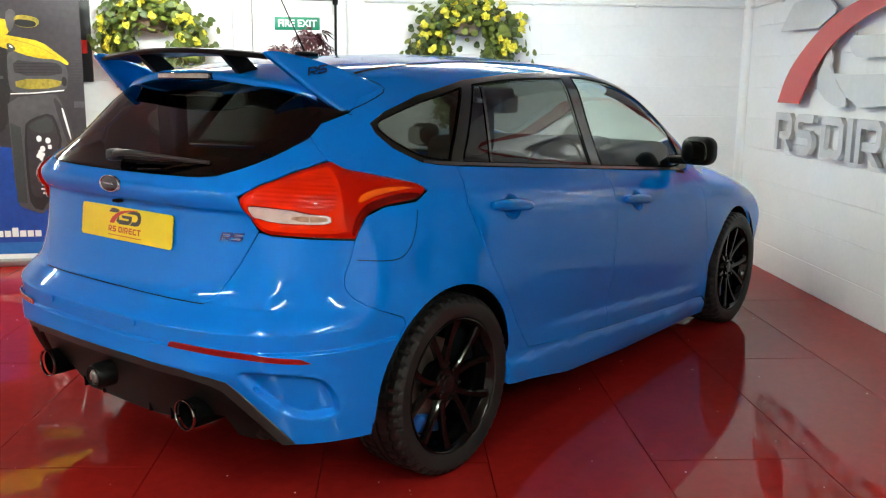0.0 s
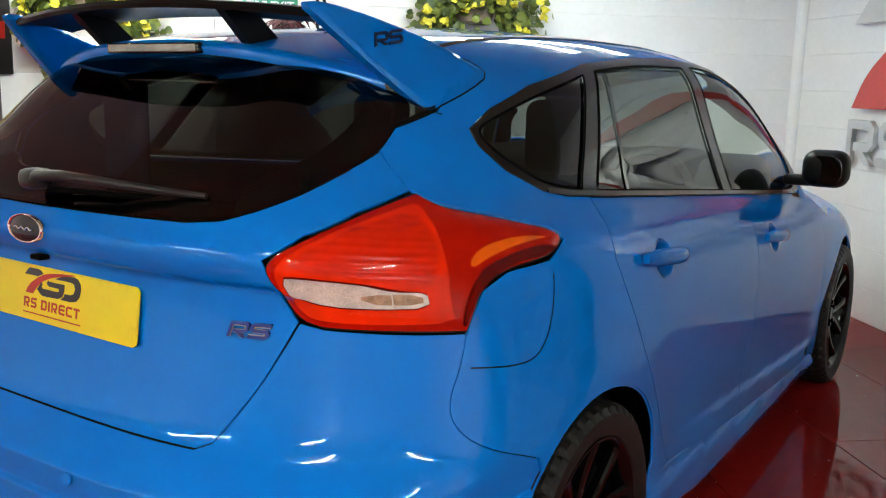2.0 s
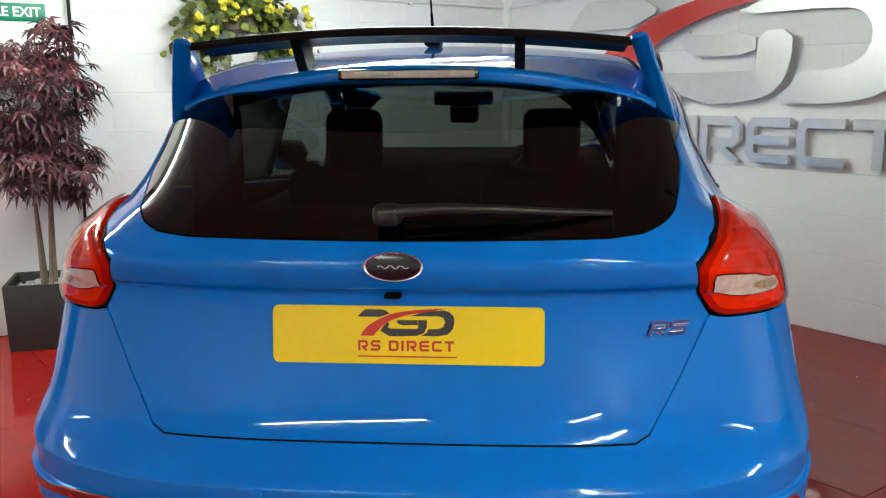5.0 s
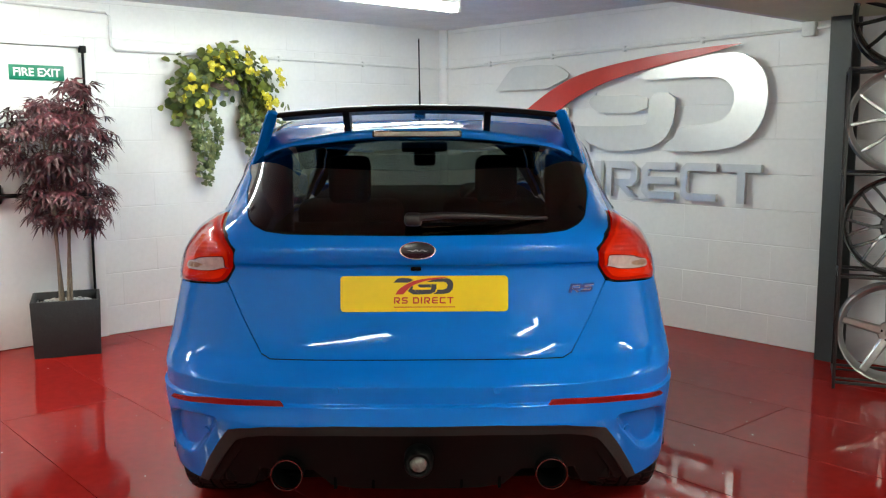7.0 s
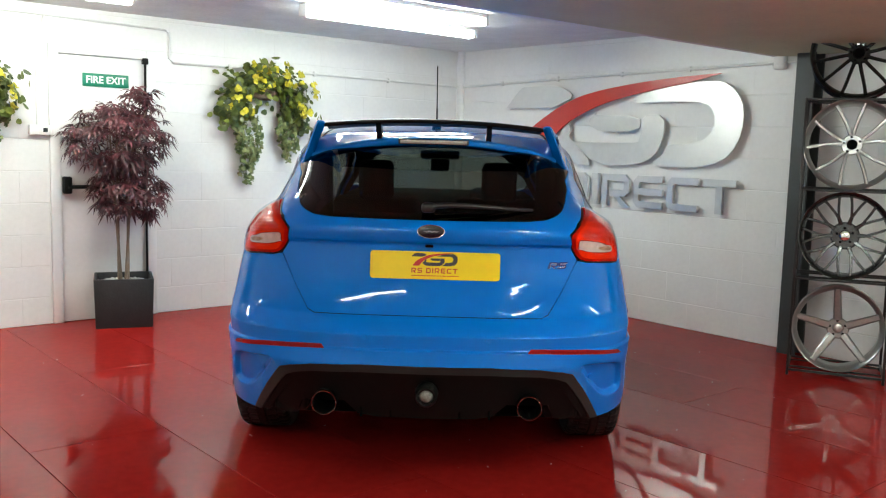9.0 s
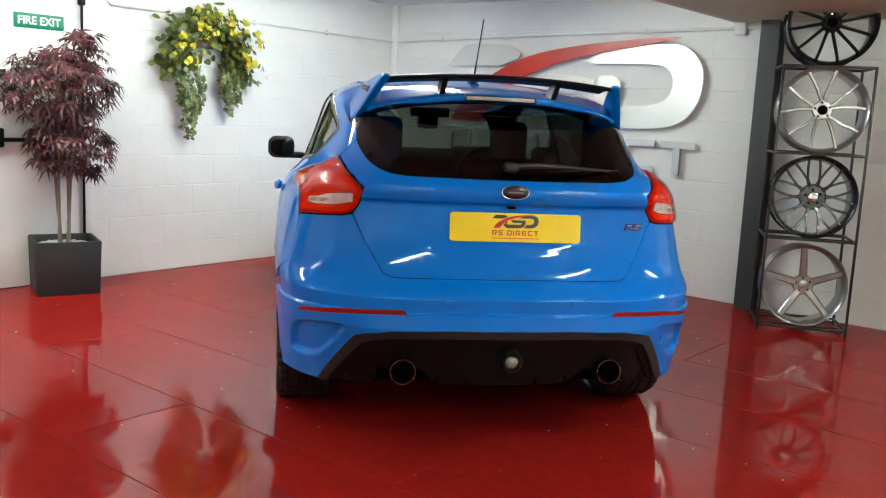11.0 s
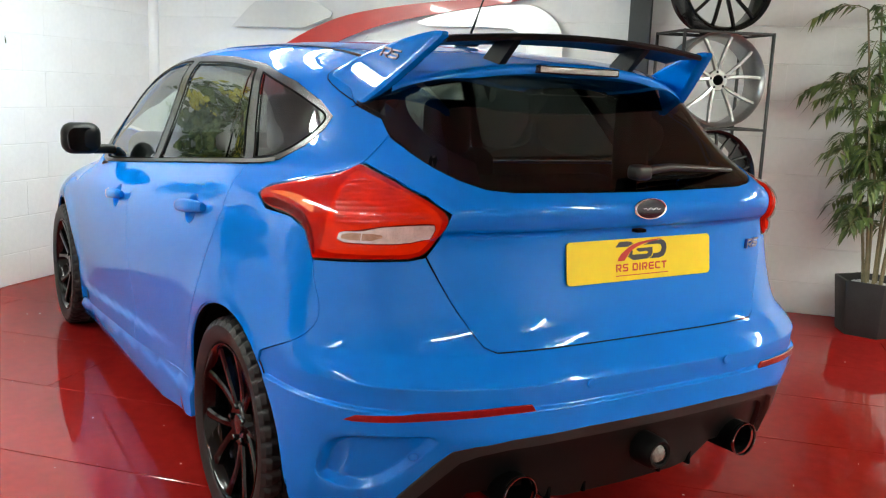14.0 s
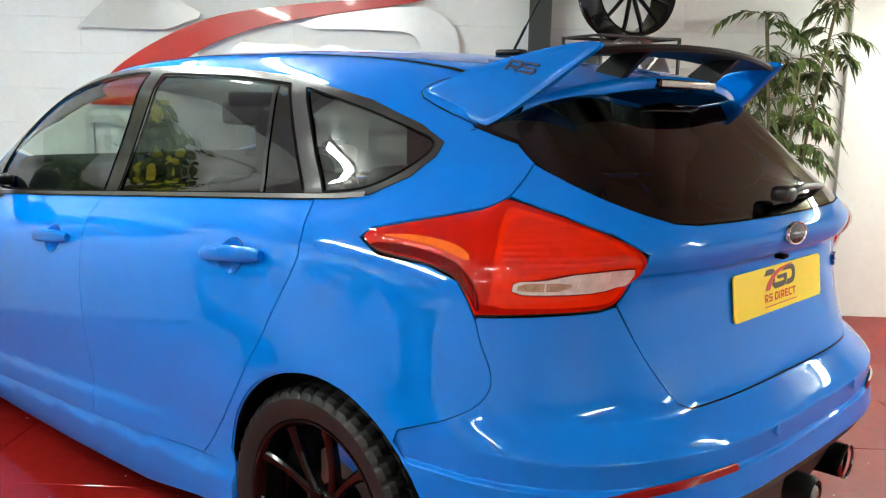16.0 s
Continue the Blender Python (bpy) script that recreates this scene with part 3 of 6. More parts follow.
bumper_half = [(0, 0.6985), (0.2, 0.6985), (0.4555, 0.6975), (0.4862, 0.7108), (0.5065, 0.7370), (0.5692, 0.8182), (0.6430, 0.9225), (0.69, 0.914), (0.83, 0.905), (0.982, 0.8945),
               *CUT[1:], *[(1.3934 + ARCH_R * math.cos(radians(a)), 0.33 + ARCH_R * math.sin(radians(a))) for a in range(130, 182, 8)], (1.010, 0.272), (0.83, 0.266), (0.764, 0.264), *BAND_OUT[::-1]]
vent_lines = [(sg * a, b) for off in (0.001, 0.006, 0.011, 0.016, 0.021, 0.026) for a, b in dense(shrunk(dense(VENT, 0.012), off), 0.012) for sg in (-1, 1)]
bumper = sheet("rear_bumper", [mirrored(bumper_half)], PAINT, car, bumper_skin, step=0.012, gap=0.0008, label="blue rear bumper with recessed corners", shaped=True, rows=(0.566, 0.570, 0.5735, 0.5765, 0.5795, 0.583, 0.626, 0.631, 0.636, 0.641, 0.646, 0.651, 0.657), extra=vent_lines, soften=0.008)
for line in ([(-a, b) for a, b in HATCH_EDGE[::-1]] + [(0, 0.696)] + HATCH_EDGE,):
    ribbon("seal", line, 0.03, DULL_BLACK, car, skin(-0.006))

# diffuser
sheet("diffuser_band", [mirrored([*BAND_OUT, *BAND_MID[::-1]])], GREY_PLASTIC, car, skin(0.006), step=0.02, rim=0.02, label="dark grey band over the diffuser")
sheet("diffuser_step", [mirrored([*BAND_MID, *BAND_IN[::-1]])], SATIN_BLACK, car, skin(-0.010), step=0.02, rim=0.03)
sheet("diffuser", [mirrored([*BAND_IN, (0.60, 0.255), (0.545, 0.262), (0.51, 0.325), (0.33, 0.33), (0.275, 0.275), (0.2, 0.262), (0, 0.258)])], SATIN_BLACK, car, skin(-0.024), step=0.03, rim=0.05, label="black plastic diffuser")
for x in (-0.26, -0.14, 0.14, 0.26):
    part("fin", slab(x - 0.005, x + 0.005, -0.745, -0.62, 0.272, 0.36, 0.003), DULL_BLACK, car)
for sx in (-1, 1):
    part("diffuser_corner", slab(min(sx * 0.49, sx * 0.63), max(sx * 0.49, sx * 0.63), -0.665, -0.52, 0.262, 0.36, 0.02, 3), SATIN_BLACK, car)
part("undertray", slab(-0.62, 0.62, -0.52, 3.2, 0.22, 0.28, 0.01), DULL_BLACK, car)
for sx in (-1, 1):
    part("exhaust_tip", lathe([(-0.810, 0.0506), (-0.8145, 0.0494), (-0.8145, 0.0470), (-0.811, 0.0456), (-0.806, 0.0455), (-0.806, 0.0500)], 44, "y", True), TIP_CHROME, car, "round chrome exhaust tip", m=pose(sx * 0.410 + 0.007, 0.006, 0.343))
    part("exhaust_bore", lathe([(-0.70, 0.0), (-0.70, 0.044), (-0.798, 0.0453), (-0.797, 0.048), (-0.66, 0.048)], 32, "y"), DULL_BLACK, car, m=pose(sx * 0.410 + 0.007, 0.006, 0.343))
fog = part("fog_lamp", lathe([(-0.80, 0.046), (-0.855, 0.044), (-0.868, 0.036), (-0.866, 0.028), (-0.855, 0.027)], 36, "y"), SATIN_BLACK, car, "round rear fog lamp", m=pose(0.006, 0, 0.395))
part("lens", lathe([(-0.855, 0.0275), (-0.866, 0.022), (-0.871, 0.012), (-0.872, 0.0)], 28, "y"), LENS_GREY, fog)

# lamps and reflectors
for sg, side in ((1, 1), (-1, -1)):
    lamp = sheet("tail_lamp", [TAIL], SATIN_BLACK, car, skin(-0.001, sg), step=0.03, rim=0.02, label="large red wraparound tail lamp")
    inner = shrunk(dense(TAIL, 0.012), 0.003)

    def bulge(s, z, sg=sg, loop=inner):
        p = on_body(sg * s, z)
        d = reach(np.stack([s, z], 1), loop)
        return p + (0.002 + 0.010 * (1 - (1 - np.clip(d / 0.03, 0, 1)) ** 2))[:, None] * normal_at(p)

    def raised(h, bulge=bulge):
        return lambda s, z: bulge(s, z) + h * normal_at(bulge(s, z))

    def fluted(s, z, bulge=bulge):
        """Fine level flutes across the rear face."""
        p = bulge(s, z)
        return p + (0.0018 + 0.0006 * np.sin((z + 0.07 * (s - 0.6)) * 2 * math.pi / 0.011))[:, None] * normal_at(p)

    sheet("lens", [inner], LENS_MID, lamp, bulge, step=0.010, rim=0.006, shaped=True, label="glossy red lens")
    bright = shrunk(dense(soft([(0.602, 1.030), (0.668, 1.062), (0.78, 1.088), (0.90, 1.102), (0.968, 1.108), (0.972, 1.085), (0.958, 1.045), (0.955, 1.0), (0.955, 0.945), (0.962, 0.914), (0.80, 0.921), (0.69, 0.928), (0.652, 0.940), (0.606, 0.995)], 1), 0.012), 0.002)
    sheet("bright_lens", [bright], LENS_RED, lamp, raised(0.0012), step=0.010, rim=0, label="bright red rear lens")
    flutes = soft([(0.628, 1.030), (0.69, 1.058), (0.79, 1.080), (0.93, 1.092), (0.945, 1.055), (0.925, 0.995), (0.90, 0.985), (0.82, 0.998), (0.742, 1.010), (0.645, 1.019)], 1)
    sheet("fluted_lens", [flutes], LENS_RIB, lamp, fluted, step=0.0030, rim=0, shaped=True, soften=0.02, label="finely fluted red lens")
    amber = soft([(1.27, 1.027), (1.22, 1.034), (1.16, 1.036), (1.09, 1.031), (1.025, 1.016), (1.015, 0.998), (1.08, 1.012), (1.15, 1.022), (1.22, 1.026)], 1)
    sheet("amber_lens", [amber], LENS_AMBER, lamp, raised(0.0016), step=0.010, rim=0, label="amber indicator strip")
    deep = soft([(1.30, 1.013), (1.20, 1.017), (1.10, 1.006), (1.03, 0.990), (0.990, 0.955), (0.972, 0.912), (0.985, 0.905), (1.0, 0.928), (1.043, 0.968), (1.13, 0.995), (1.26, 1.001)], 1)
    sheet("side_lens", [deep], LENS_DEEP, lamp, raised(0.0016), step=0.010, rim=0, label="deep red side lens")
    for k in range(4):
        ribbon("side_flute", [(0.984 + 0.009 * k, 0.915 + 0.013 * k), (0.993 + 0.012 * k, 0.950 + 0.009 * k)], 0.002, LENS_MID, lamp, raised(0.0022))
    clear = soft([(0.616, 1.010), (0.645, 1.010), (0.742, 0.998), (0.82, 0.986), (0.900, 0.972), (0.905, 0.946), (0.80, 0.950), (0.70, 0.957), (0.640, 0.972)], 1)
    sheet("lamp_bezel", [shrunk(dense(clear, 0.01), -0.0025)], LENS_DEEP, lamp, raised(0.0018), step=0.010, rim=0)
    sheet("clear_lens", [clear], LENS_CLEAR, lamp, raised(0.0036), step=0.010, rim=0.0, label="clear reversing light strip")
    sheet("smoked_insert", [soft([(0.765, 0.988), (0.890, 0.967), (0.892, 0.951), (0.765, 0.959)], 1)], LENS_SMOKE, lamp, raised(0.0048), step=0.010, rim=0)
    for k, s0 in enumerate((0.752, 0.825)):
        ribbon("divider", [(s0, 0.993 - 0.19 * (s0 - 0.75)), (s0 + 0.003, 0.957 - 0.03 * (s0 - 0.75))], 0.006 if k == 0 else 0.003, LENS_CLEAR, lamp, raised(0.0056))
    sheet("cover", [shrunk(dense(TAIL, 0.012), 0.002)], LENS_COVER, lamp, raised(0.0072), step=0.010, rim=0.0, shaped=True, label="clear glossy lamp cover")
    sheet("reflector", [[(0.400, 0.574), (0.47, 0.572), (0.62, 0.562), (0.79, 0.545), (0.815, 0.545), (0.785, 0.562), (0.62, 0.581), (0.47, 0.590), (0.412, 0.591)]], REFLECT_RED, car, skin(0.001, sg), step=0.015, rim=0.006, label="slim red bumper reflector")
    for s, z in ((0.243, 0.624), (0.66, 0.462)):
        c = on_body(np.array([sg * s]), np.array([z]))
        n = Vector(normal_at(c)[0])
        part("parking_sensor", lathe([(0.0, 0.0), (0.0012, 0.010), (0.0, 0.0115), (-0.004, 0.012)], 24, "z"), PAINT, car, m=Matrix.Translation(c[0]) @ n.to_track_quat("Z", "Y").to_matrix().to_4x4())

# number plate with the dealer's mark
PLATE = pose(0.025, -0.7228, 0.896, 90 - 7.0, 0, 0)


def plate_sheet(w, h, r, t):
    bm = bmesh.new()
    pts = []
    for cx, cy, a in ((w - r, h - r, 0), (r - w, h - r, 90), (r - w, r - h, 180), (w - r, r - h, 270)):
        pts += [(cx + r * math.cos(radians(a + k * 15)), cy + r * math.sin(radians(a + k * 15))) for k in range(7)]
    vs = [bm.verts.new((x, y, 0)) for x, y in pts]
    f = bm.faces.new(vs)
    top = bmesh.ops.extrude_face_region(bm, geom=[f])
    bmesh.ops.translate(bm, verts=[v for v in top["geom"] if isinstance(v, bmesh.types.BMVert)], vec=(0, 0, t))
    bmesh.ops.recalc_face_normals(bm, faces=bm.faces)
    return angle_smooth(bm)


def flat_shape(loops, depth):
    """Flat shapes with holes, given thickness, as a curve made into a mesh."""
    cu = bpy.data.curves.new("shape", "CURVE")
    cu.dimensions, cu.fill_mode, cu.extrude = "2D", "BOTH", depth / 2
    for l in loops:
        sp = cu.splines.new("POLY")
        sp.points.add(len(l) - 1)
        for q, (x, y) in zip(sp.points, l):
            q.co = (x, y, 0, 1)
        sp.use_cyclic_u = True
    return curve_mesh(cu)


def curve_mesh(cu):
    ob = bpy.data.objects.new("tmp", cu)
    me = bpy.data.meshes.new_from_object(ob)
    bpy.data.objects.remove(ob)
    bpy.data.curves.remove(cu)
    return me


def letters(text, size, depth, mat, bold=0.0, spacing=1.0, xscale=1.0):
    cu = bpy.data.curves.new("text", "FONT")
    cu.body, cu.size, cu.extrude, cu.offset, cu.space_character = text, size, depth / 2, bold, spacing
    cu.align_x, cu.align_y = "CENTER", "CENTER"
    me = curve_mesh(cu)
    me.transform(Matrix.Diagonal((xscale, 1, 1, 1)))
    me.materials.clear()
    me.materials.append(mat)
    return me


def arc_band(n=26):
    """The mark's sweeping red arc, on a field 2.4 wide and 0.7 high."""
    up = [(0.0, 0.0), (0.12, 0.20), (0.36, 0.37), (0.68, 0.53), (0.96, 0.608), (1.45, 0.672), (1.92, 0.705), (2.18, 0.712)]
    low = [(2.18, 0.708), (1.92, 0.655), (1.70, 0.625), (1.22, 0.545), (0.96, 0.47), (0.69, 0.355), (0.50, 0.20), (0.33, 0.0)]
    return soft(up[:1] + up, 2, False) + soft(low + low[-1:], 2, False)


MARK_TOP = [(-0.073, 0.487), (-0.073, 0.487), (0.096, 0.655), (0.16, 0.676), (0.53, 0.672), (0.65, 0.644), (0.75, 0.574), (0.60, 0.52), (0.507, 0.484), (0.507, 0.484)]


def stroke(line, w):
    """The outline of an open line of even width with mitred corners."""
    q = [Vector(p) for p in line]
    left, right = [], []
    for i, p in enumerate(q):
        a = (p - q[i - 1]).normalized() if i else (q[1] - p).normalized()
        b = (q[i + 1] - p).normalized() if i < len(q) - 1 else a
        m = Vector((-a.y - b.y, a.x + b.x)).normalized()
        k = w / 2 / max(0.35, m.dot(Vector((-a.y, a.x))))
        left.append(tuple(p + m * k)), right.append(tuple(p - m * k))
    return left + right[::-1]


def stroke_sign(ch, w, h, t):
    """Square sign characters of even stroke, w wide and h high."""
    a, b, c, d, m = t / 2, w - t / 2, t / 2, h - t / 2, h * 0.5
    k = t * 0.55
    if ch == "R":
        return [stroke([(a, 0), (a, d), (b - k, d), (b, d - k), (b, h * 0.40 + k), (b - k, h * 0.40), (a + t, h * 0.40)], t), [(w * 0.42, h * 0.40 - t / 2 - 0.001 * h), (w * 0.42 + t * 1.3, h * 0.40 - t / 2 - 0.001 * h), (w, 0), (w - t * 1.3, 0)]]
    if ch == "S":
        return [stroke([(w, d), (a + k, d), (a, d - k), (a, m + k), (a + k, m), (b - k, m), (b, m - k), (b, c + k), (b - k, c), (0, c)], t)]
    if ch == "D":
        return [[(0, 0), (w - k * 1.6, 0), (w, k * 1.6), (w, h - k * 1.6), (w - k * 1.6, h), (0, h)], [(t, t), (w - t - k * 0.5, t), (w - t, t + k * 0.5), (w - t, h - t - k * 0.5), (w - t - k * 0.5, h - t), (t, h - t)]]
    if ch == "I":
        return [[(0, 0), (w, 0), (w, h), (0, h)]]
    if ch in "EC":
        out = [stroke([(w, d), (a + k, d), (a, d - k), (a, c + k), (a + k, c), (w, c)], t)]
        return out + ([[(t * 1.001, m - t / 2), (w, m - t / 2), (w, m + t / 2), (t * 1.001, m + t / 2)]] if ch == "E" else [])
    return [[(0, h - t), (w / 2 - t * 0.55, h - t), (w / 2 - t * 0.55, 0), (w / 2 + t * 0.55, 0), (w / 2 + t * 0.55, h - t), (w, h - t), (w, h), (0, h)]]
MARK_LEG = [(0.505, 0.135), (0.69, 0.365), (0.735, 0.30), (0.70, 0.225), (1.02, -0.005), (0.735, 0.0)]
MARK_S = [(0.70, 0.225), (0.76, 0.19), (1.40, 0.19), (1.47, 0.21), (1.47, 0.415), (1.69, 0.415), (1.69, 0.24), (1.62, 0.09), (1.44, 0.015), (1.02, 0.0)]
MARK_BAR = [(0.98, 0.415), (1.00, 0.445), (0.99, 0.41), (1.46, 0.41), (1.46, 0.285), (1.05, 0.28), (0.96, 0.32), (0.92, 0.38)]
MARK_D_OUT = [(1.27, 0.51), (1.60, 0.62), (2.10, 0.668), (2.25, 0.63), (2.36, 0.52), (2.385, 0.37), (2.35, 0.20), (2.22, 0.06), (1.98, 0.012), (1.55, 0.012), (1.70, 0.11), (1.72, 0.185),
              (1.96, 0.19), (2.10, 0.24), (2.155, 0.37), (2.10, 0.48), (1.98, 0.515)]

plate = part("number_plate", plate_sheet(0.26, 0.0555, 0.012, 0.004), PLATE_YELLOW, car, "yellow show plate with dealer mark", m=PLATE)
K = 0.0755
for nm, loop, mat in (("mark_arc", arc_band(), INK_RED), ("mark_top", MARK_TOP, INK_GREY), ("mark_leg", MARK_LEG, INK_GREY), ("mark_curve", MARK_S, INK_GREY), ("mark_bar", MARK_BAR, INK_GREY), ("mark_bow", MARK_D_OUT, INK_GREY)):
    me = flat_shape([loop], 0.012)
    me.transform(Matrix.Translation((-1.19 * K, -0.002, 0.0044)) @ Matrix.Scale(K, 4))
    me.materials.append(mat)
    part(nm, me, None, plate)
x = -0.094
for ch in "RS DIRECT":
    if ch != " ":
        me = flat_shape(stroke_sign(ch, 0.0045 if ch == "I" else 0.0185, 0.020, 0.0042), 0.0008)
        me.materials.append(INK_RED)
        me.transform(Matrix.Translation((x, -0.0305, 0.0044)))
        part("plate_letter", me, None, plate)
    x += {" ": 0.011, "I": 0.0105}.get(ch, 0.0240)
part("small_print", slab(-0.095, 0.095, -0.0425, -0.040, 0.0042, 0.0048), INK_RED, plate)

# badges
badge_at = pose(0.006, -0.7575, 1.036, 90 - 3, 0, 0)
badge = part("badge", lathe([(0.0, 0.050), (0.006, 0.0505), (0.0085, 0.049), (0.0085, 0.047), (0.0075, 0.0455), (0.006, 0.045)], 48, "z"), BRIGHT, car, "oval chrome badge with dark centre", m=badge_at @ Matrix.Diagonal((1.12, 0.55, 1, 1)))
part("badge_field", lathe([(0.006, 0.0455), (0.0085, 0.03), (0.0092, 0.0)], 40, "z"), BADGE_NAVY, badge)
swirl = [(-0.026 + 0.052 * i / 20, 0.006 * math.sin(i * 0.95) * (1 - 0.3 * abs(i - 10) / 10), 0.0095) for i in range(21)]
part("badge_script", tube(swirl, 0.0019, 6), BRIGHT, badge)
part("camera_button", slab(-0.016, 0.016, -0.745, -0.72, 0.970, 0.980, 0.003), DULL_BLACK, car)


def rs_mark(size, depth, mat, wide=0.14):
    """Slanted outline letters R and S."""
    loops = stroke_sign("R", size * 0.95, size * 0.7, size * wide) + [[(a + size * 1.03, b) for a, b in l] for l in stroke_sign("S", size * 0.95, size * 0.7, size * wide)]
    me = flat_shape([[(a - size, b - size * 0.35) for a, b in l] for l in loops], depth)
    me.materials.append(mat)
    me.transform(Matrix(((1, 0.35, 0, 0), (0, 1, 0, 0), (0, 0, 1, 0), (0, 0, 0, 1))))
    return me


c = on_body(np.array([0.535]), np.array([0.905]))
n = Vector(normal_at(c)[0])
right = Vector((0, 0, 1)).cross(n).normalized()
face = Matrix((right, n.cross(right), n)).transposed().to_4x4()
part("letter_badge", rs_mark(0.039, 0.006, CHROME, 0.19), None, car, "chrome letter badge", m=Matrix.Translation(c[0]) @ face @ pose(0, 0, 0.001))
part("letter_face", rs_mark(0.039, 0.0085, BADGE_BLUE, 0.15), None, car, m=Matrix.Translation(c[0]) @ face @ pose(0, 0, 0.001))

# sides
CUPS = [[(c + 0.055 * math.cos(a), z + 0.044 * math.sin(a)) for a in np.linspace(0, 2 * math.pi, 30)[:-1]] for c, z in ((1.750, 0.928), (2.782, 0.847))]
for sg in (1, -1):
    S, nm = skin(0.0, sg), ("right" if sg > 0 else "left")
    side = [(0.986, 0.891), (1.008, 0.925), (1.045, 0.963), (1.13, 0.986), (1.262, 0.991), (1.334, 1.022), (1.314, 1.047), (1.22, 1.070), (1.115, 1.096), (1.054, 1.112), (1.006, 1.131),
            (0.930, 1.202), (1.0, 1.2205), (1.10, 1.2475), (1.185, 1.274), (1.24, 1.33), *seam_line, *post_line[1:],
            (3.62, 1.005), *TRIM_OUT[12:], *TRIM_OUT[:6], *DOOR_BACK[1:], (1.745, 0.372), *REAR_ARCH[1:-2], *CUT[::-1][:-1]]
    sheet("quarter_panel", [side], PAINT, car, S, step=0.016, gap=0.0015, label="blue rear quarter and roof rail")
    def door_skin(s, z, sg=sg):
        """The doors flare out along a crease above their lower edge."""
        p = on_body(sg * s, z)
        h = np.clip((0.440 - 0.0714 * (s - 1.91) - z) / 0.032, 0, 1)
        fade = np.clip((s - 1.95) / 0.35, 0, 1) * np.clip((3.66 - s) / 0.15, 0, 1)
        return p + (0.011 * h * h * (3 - 2 * h) * fade)[:, None] * normal_at(p)

    sheet("lining", [side], TRIM, car, skin(-0.022, sg), step=0.04, rim=0)
    for y0, y1 in ((0.12, 1.12), (1.12, 2.1)):
        sheet("door_top", [[(1.4284 + y0, 0.88), (1.4284 + y1, 0.88), (1.4284 + y1, 1.095 - 0.0815 * y1), (1.4284 + y0, 1.095 - 0.0815 * y0)]], TRIM, car, skin(-0.03, sg), step=0.05, rim=0)
    sheet("rear_door", [[*DOOR_BACK, (2.1, 0.335), *DOOR_MID[::-1], (2.1, 1.040)], CUPS[0]], PAINT, car, door_skin, step=0.016, gap=0.0024, shaped=True, label="blue rear door")
    sheet("front_door", [[*DOOR_MID, (3.1, 0.262), *DOOR_FRONT[::-1], (3.1, 0.957)], CUPS[1]], PAINT, car, door_skin, step=0.016, gap=0.0024, shaped=True, label="blue front door")
    wing_top = [(4.9, 0.70), (4.7, 0.78), (4.4, 0.845), (4.1, 0.885), (3.85, 0.915), (3.70, 0.985)]
    sheet("front_wing", [[*DOOR_FRONT, (3.74, 0.20), (3.72, 0.33), *FRONT_ARCH[1:], (4.43, 0.25), (4.8, 0.25), (4.9, 0.45), *wing_top, (3.60, 0.935)]], PAINT, car, S, step=0.03, gap=0.002, label="blue front wing")
    sill = [(1.742, 0.3765), (1.91, 0.3495), (2.54, 0.2945), (3.69, 0.2220), (3.76, 0.125), (2.8, 0.140), (2.24, 0.172), (1.742, 0.250)]

    def sill_skin(s, z, sg=sg):
        p = on_body(sg * s, z)
        h = np.clip((0.34 - 0.066 * (s - 1.9) - z) / 0.03, 0, 1)
        return p + (0.018 * h)[:, None] * normal_at(p)

    sheet("sill", [sill], PAINT, car, sill_skin, step=0.022, gap=0.001, rim=0.03, shaped=True, label="blue side skirt")
    sheet("window_trim", [TRIM_OUT, Q_WIN, R_WIN, F_WIN], TRIM_BLACK, car, skin(0.002, sg), step=0.014, rim=0.004, label="gloss black window surround")
    for loop, mat, lab in ((Q_WIN, SIDE_GLASS, "dark quarter window"), (R_WIN, SIDE_GLASS, "dark rear side window"), (F_WIN, CLEAR_GLASS, "clear front side window")):
        ribbon("window_rubber", loop, 0.005 if loop is Q_WIN else 0.008, DULL_BLACK, car, skin(0.0035, sg), closed=True)
        sheet("side_window", [loop], mat, car, skin(-0.003, sg), step=0.022, rim=0, label=lab)
    ribbon("window_divider", [(1.770, 1.078), (1.815, 1.22), (1.862, 1.368)], 0.014, GLOSS_BLACK, car, skin(0.0005, sg))
    for line in (DOOR_BACK, DOOR_MID, DOOR_FRONT, CUT, [(1.742, 0.372), (1.91, 0.349), (2.54, 0.294), (3.69, 0.2215)], [(1.006, 1.131), (0.928, 1.201)], [(3.60, 0.93), (3.70, 0.985)]):
        ribbon("seal", line, 0.03, DULL_BLACK, car, skin(-0.010, sg))
    ribbon("belt_strip", [(1.40, 1.106), (1.48, 1.095), (1.556, 1.089), (2.1, 1.045), (2.617, 1.002), (3.1, 0.962), (3.47, 0.932)], 0.012, SATIN_METAL, car, skin(0.006, sg))
    ribbon("lower_crease", [(1.95, 0.43), (2.5, 0.385), (3.1, 0.34), (3.6, 0.30)], 0.004, PAINT, car, skin(0.001, sg))
    if sg > 0:
        flap = [(0.985, 0.835), (1.12, 0.818), (1.175, 0.830), (1.222, 0.882), (1.255, 0.965)]
        ribbon("fuel_flap_edge", soft([flap[0], *flap, flap[-1]], 2, False), 0.0028, DULL_BLACK, car, skin(0.0006, sg))
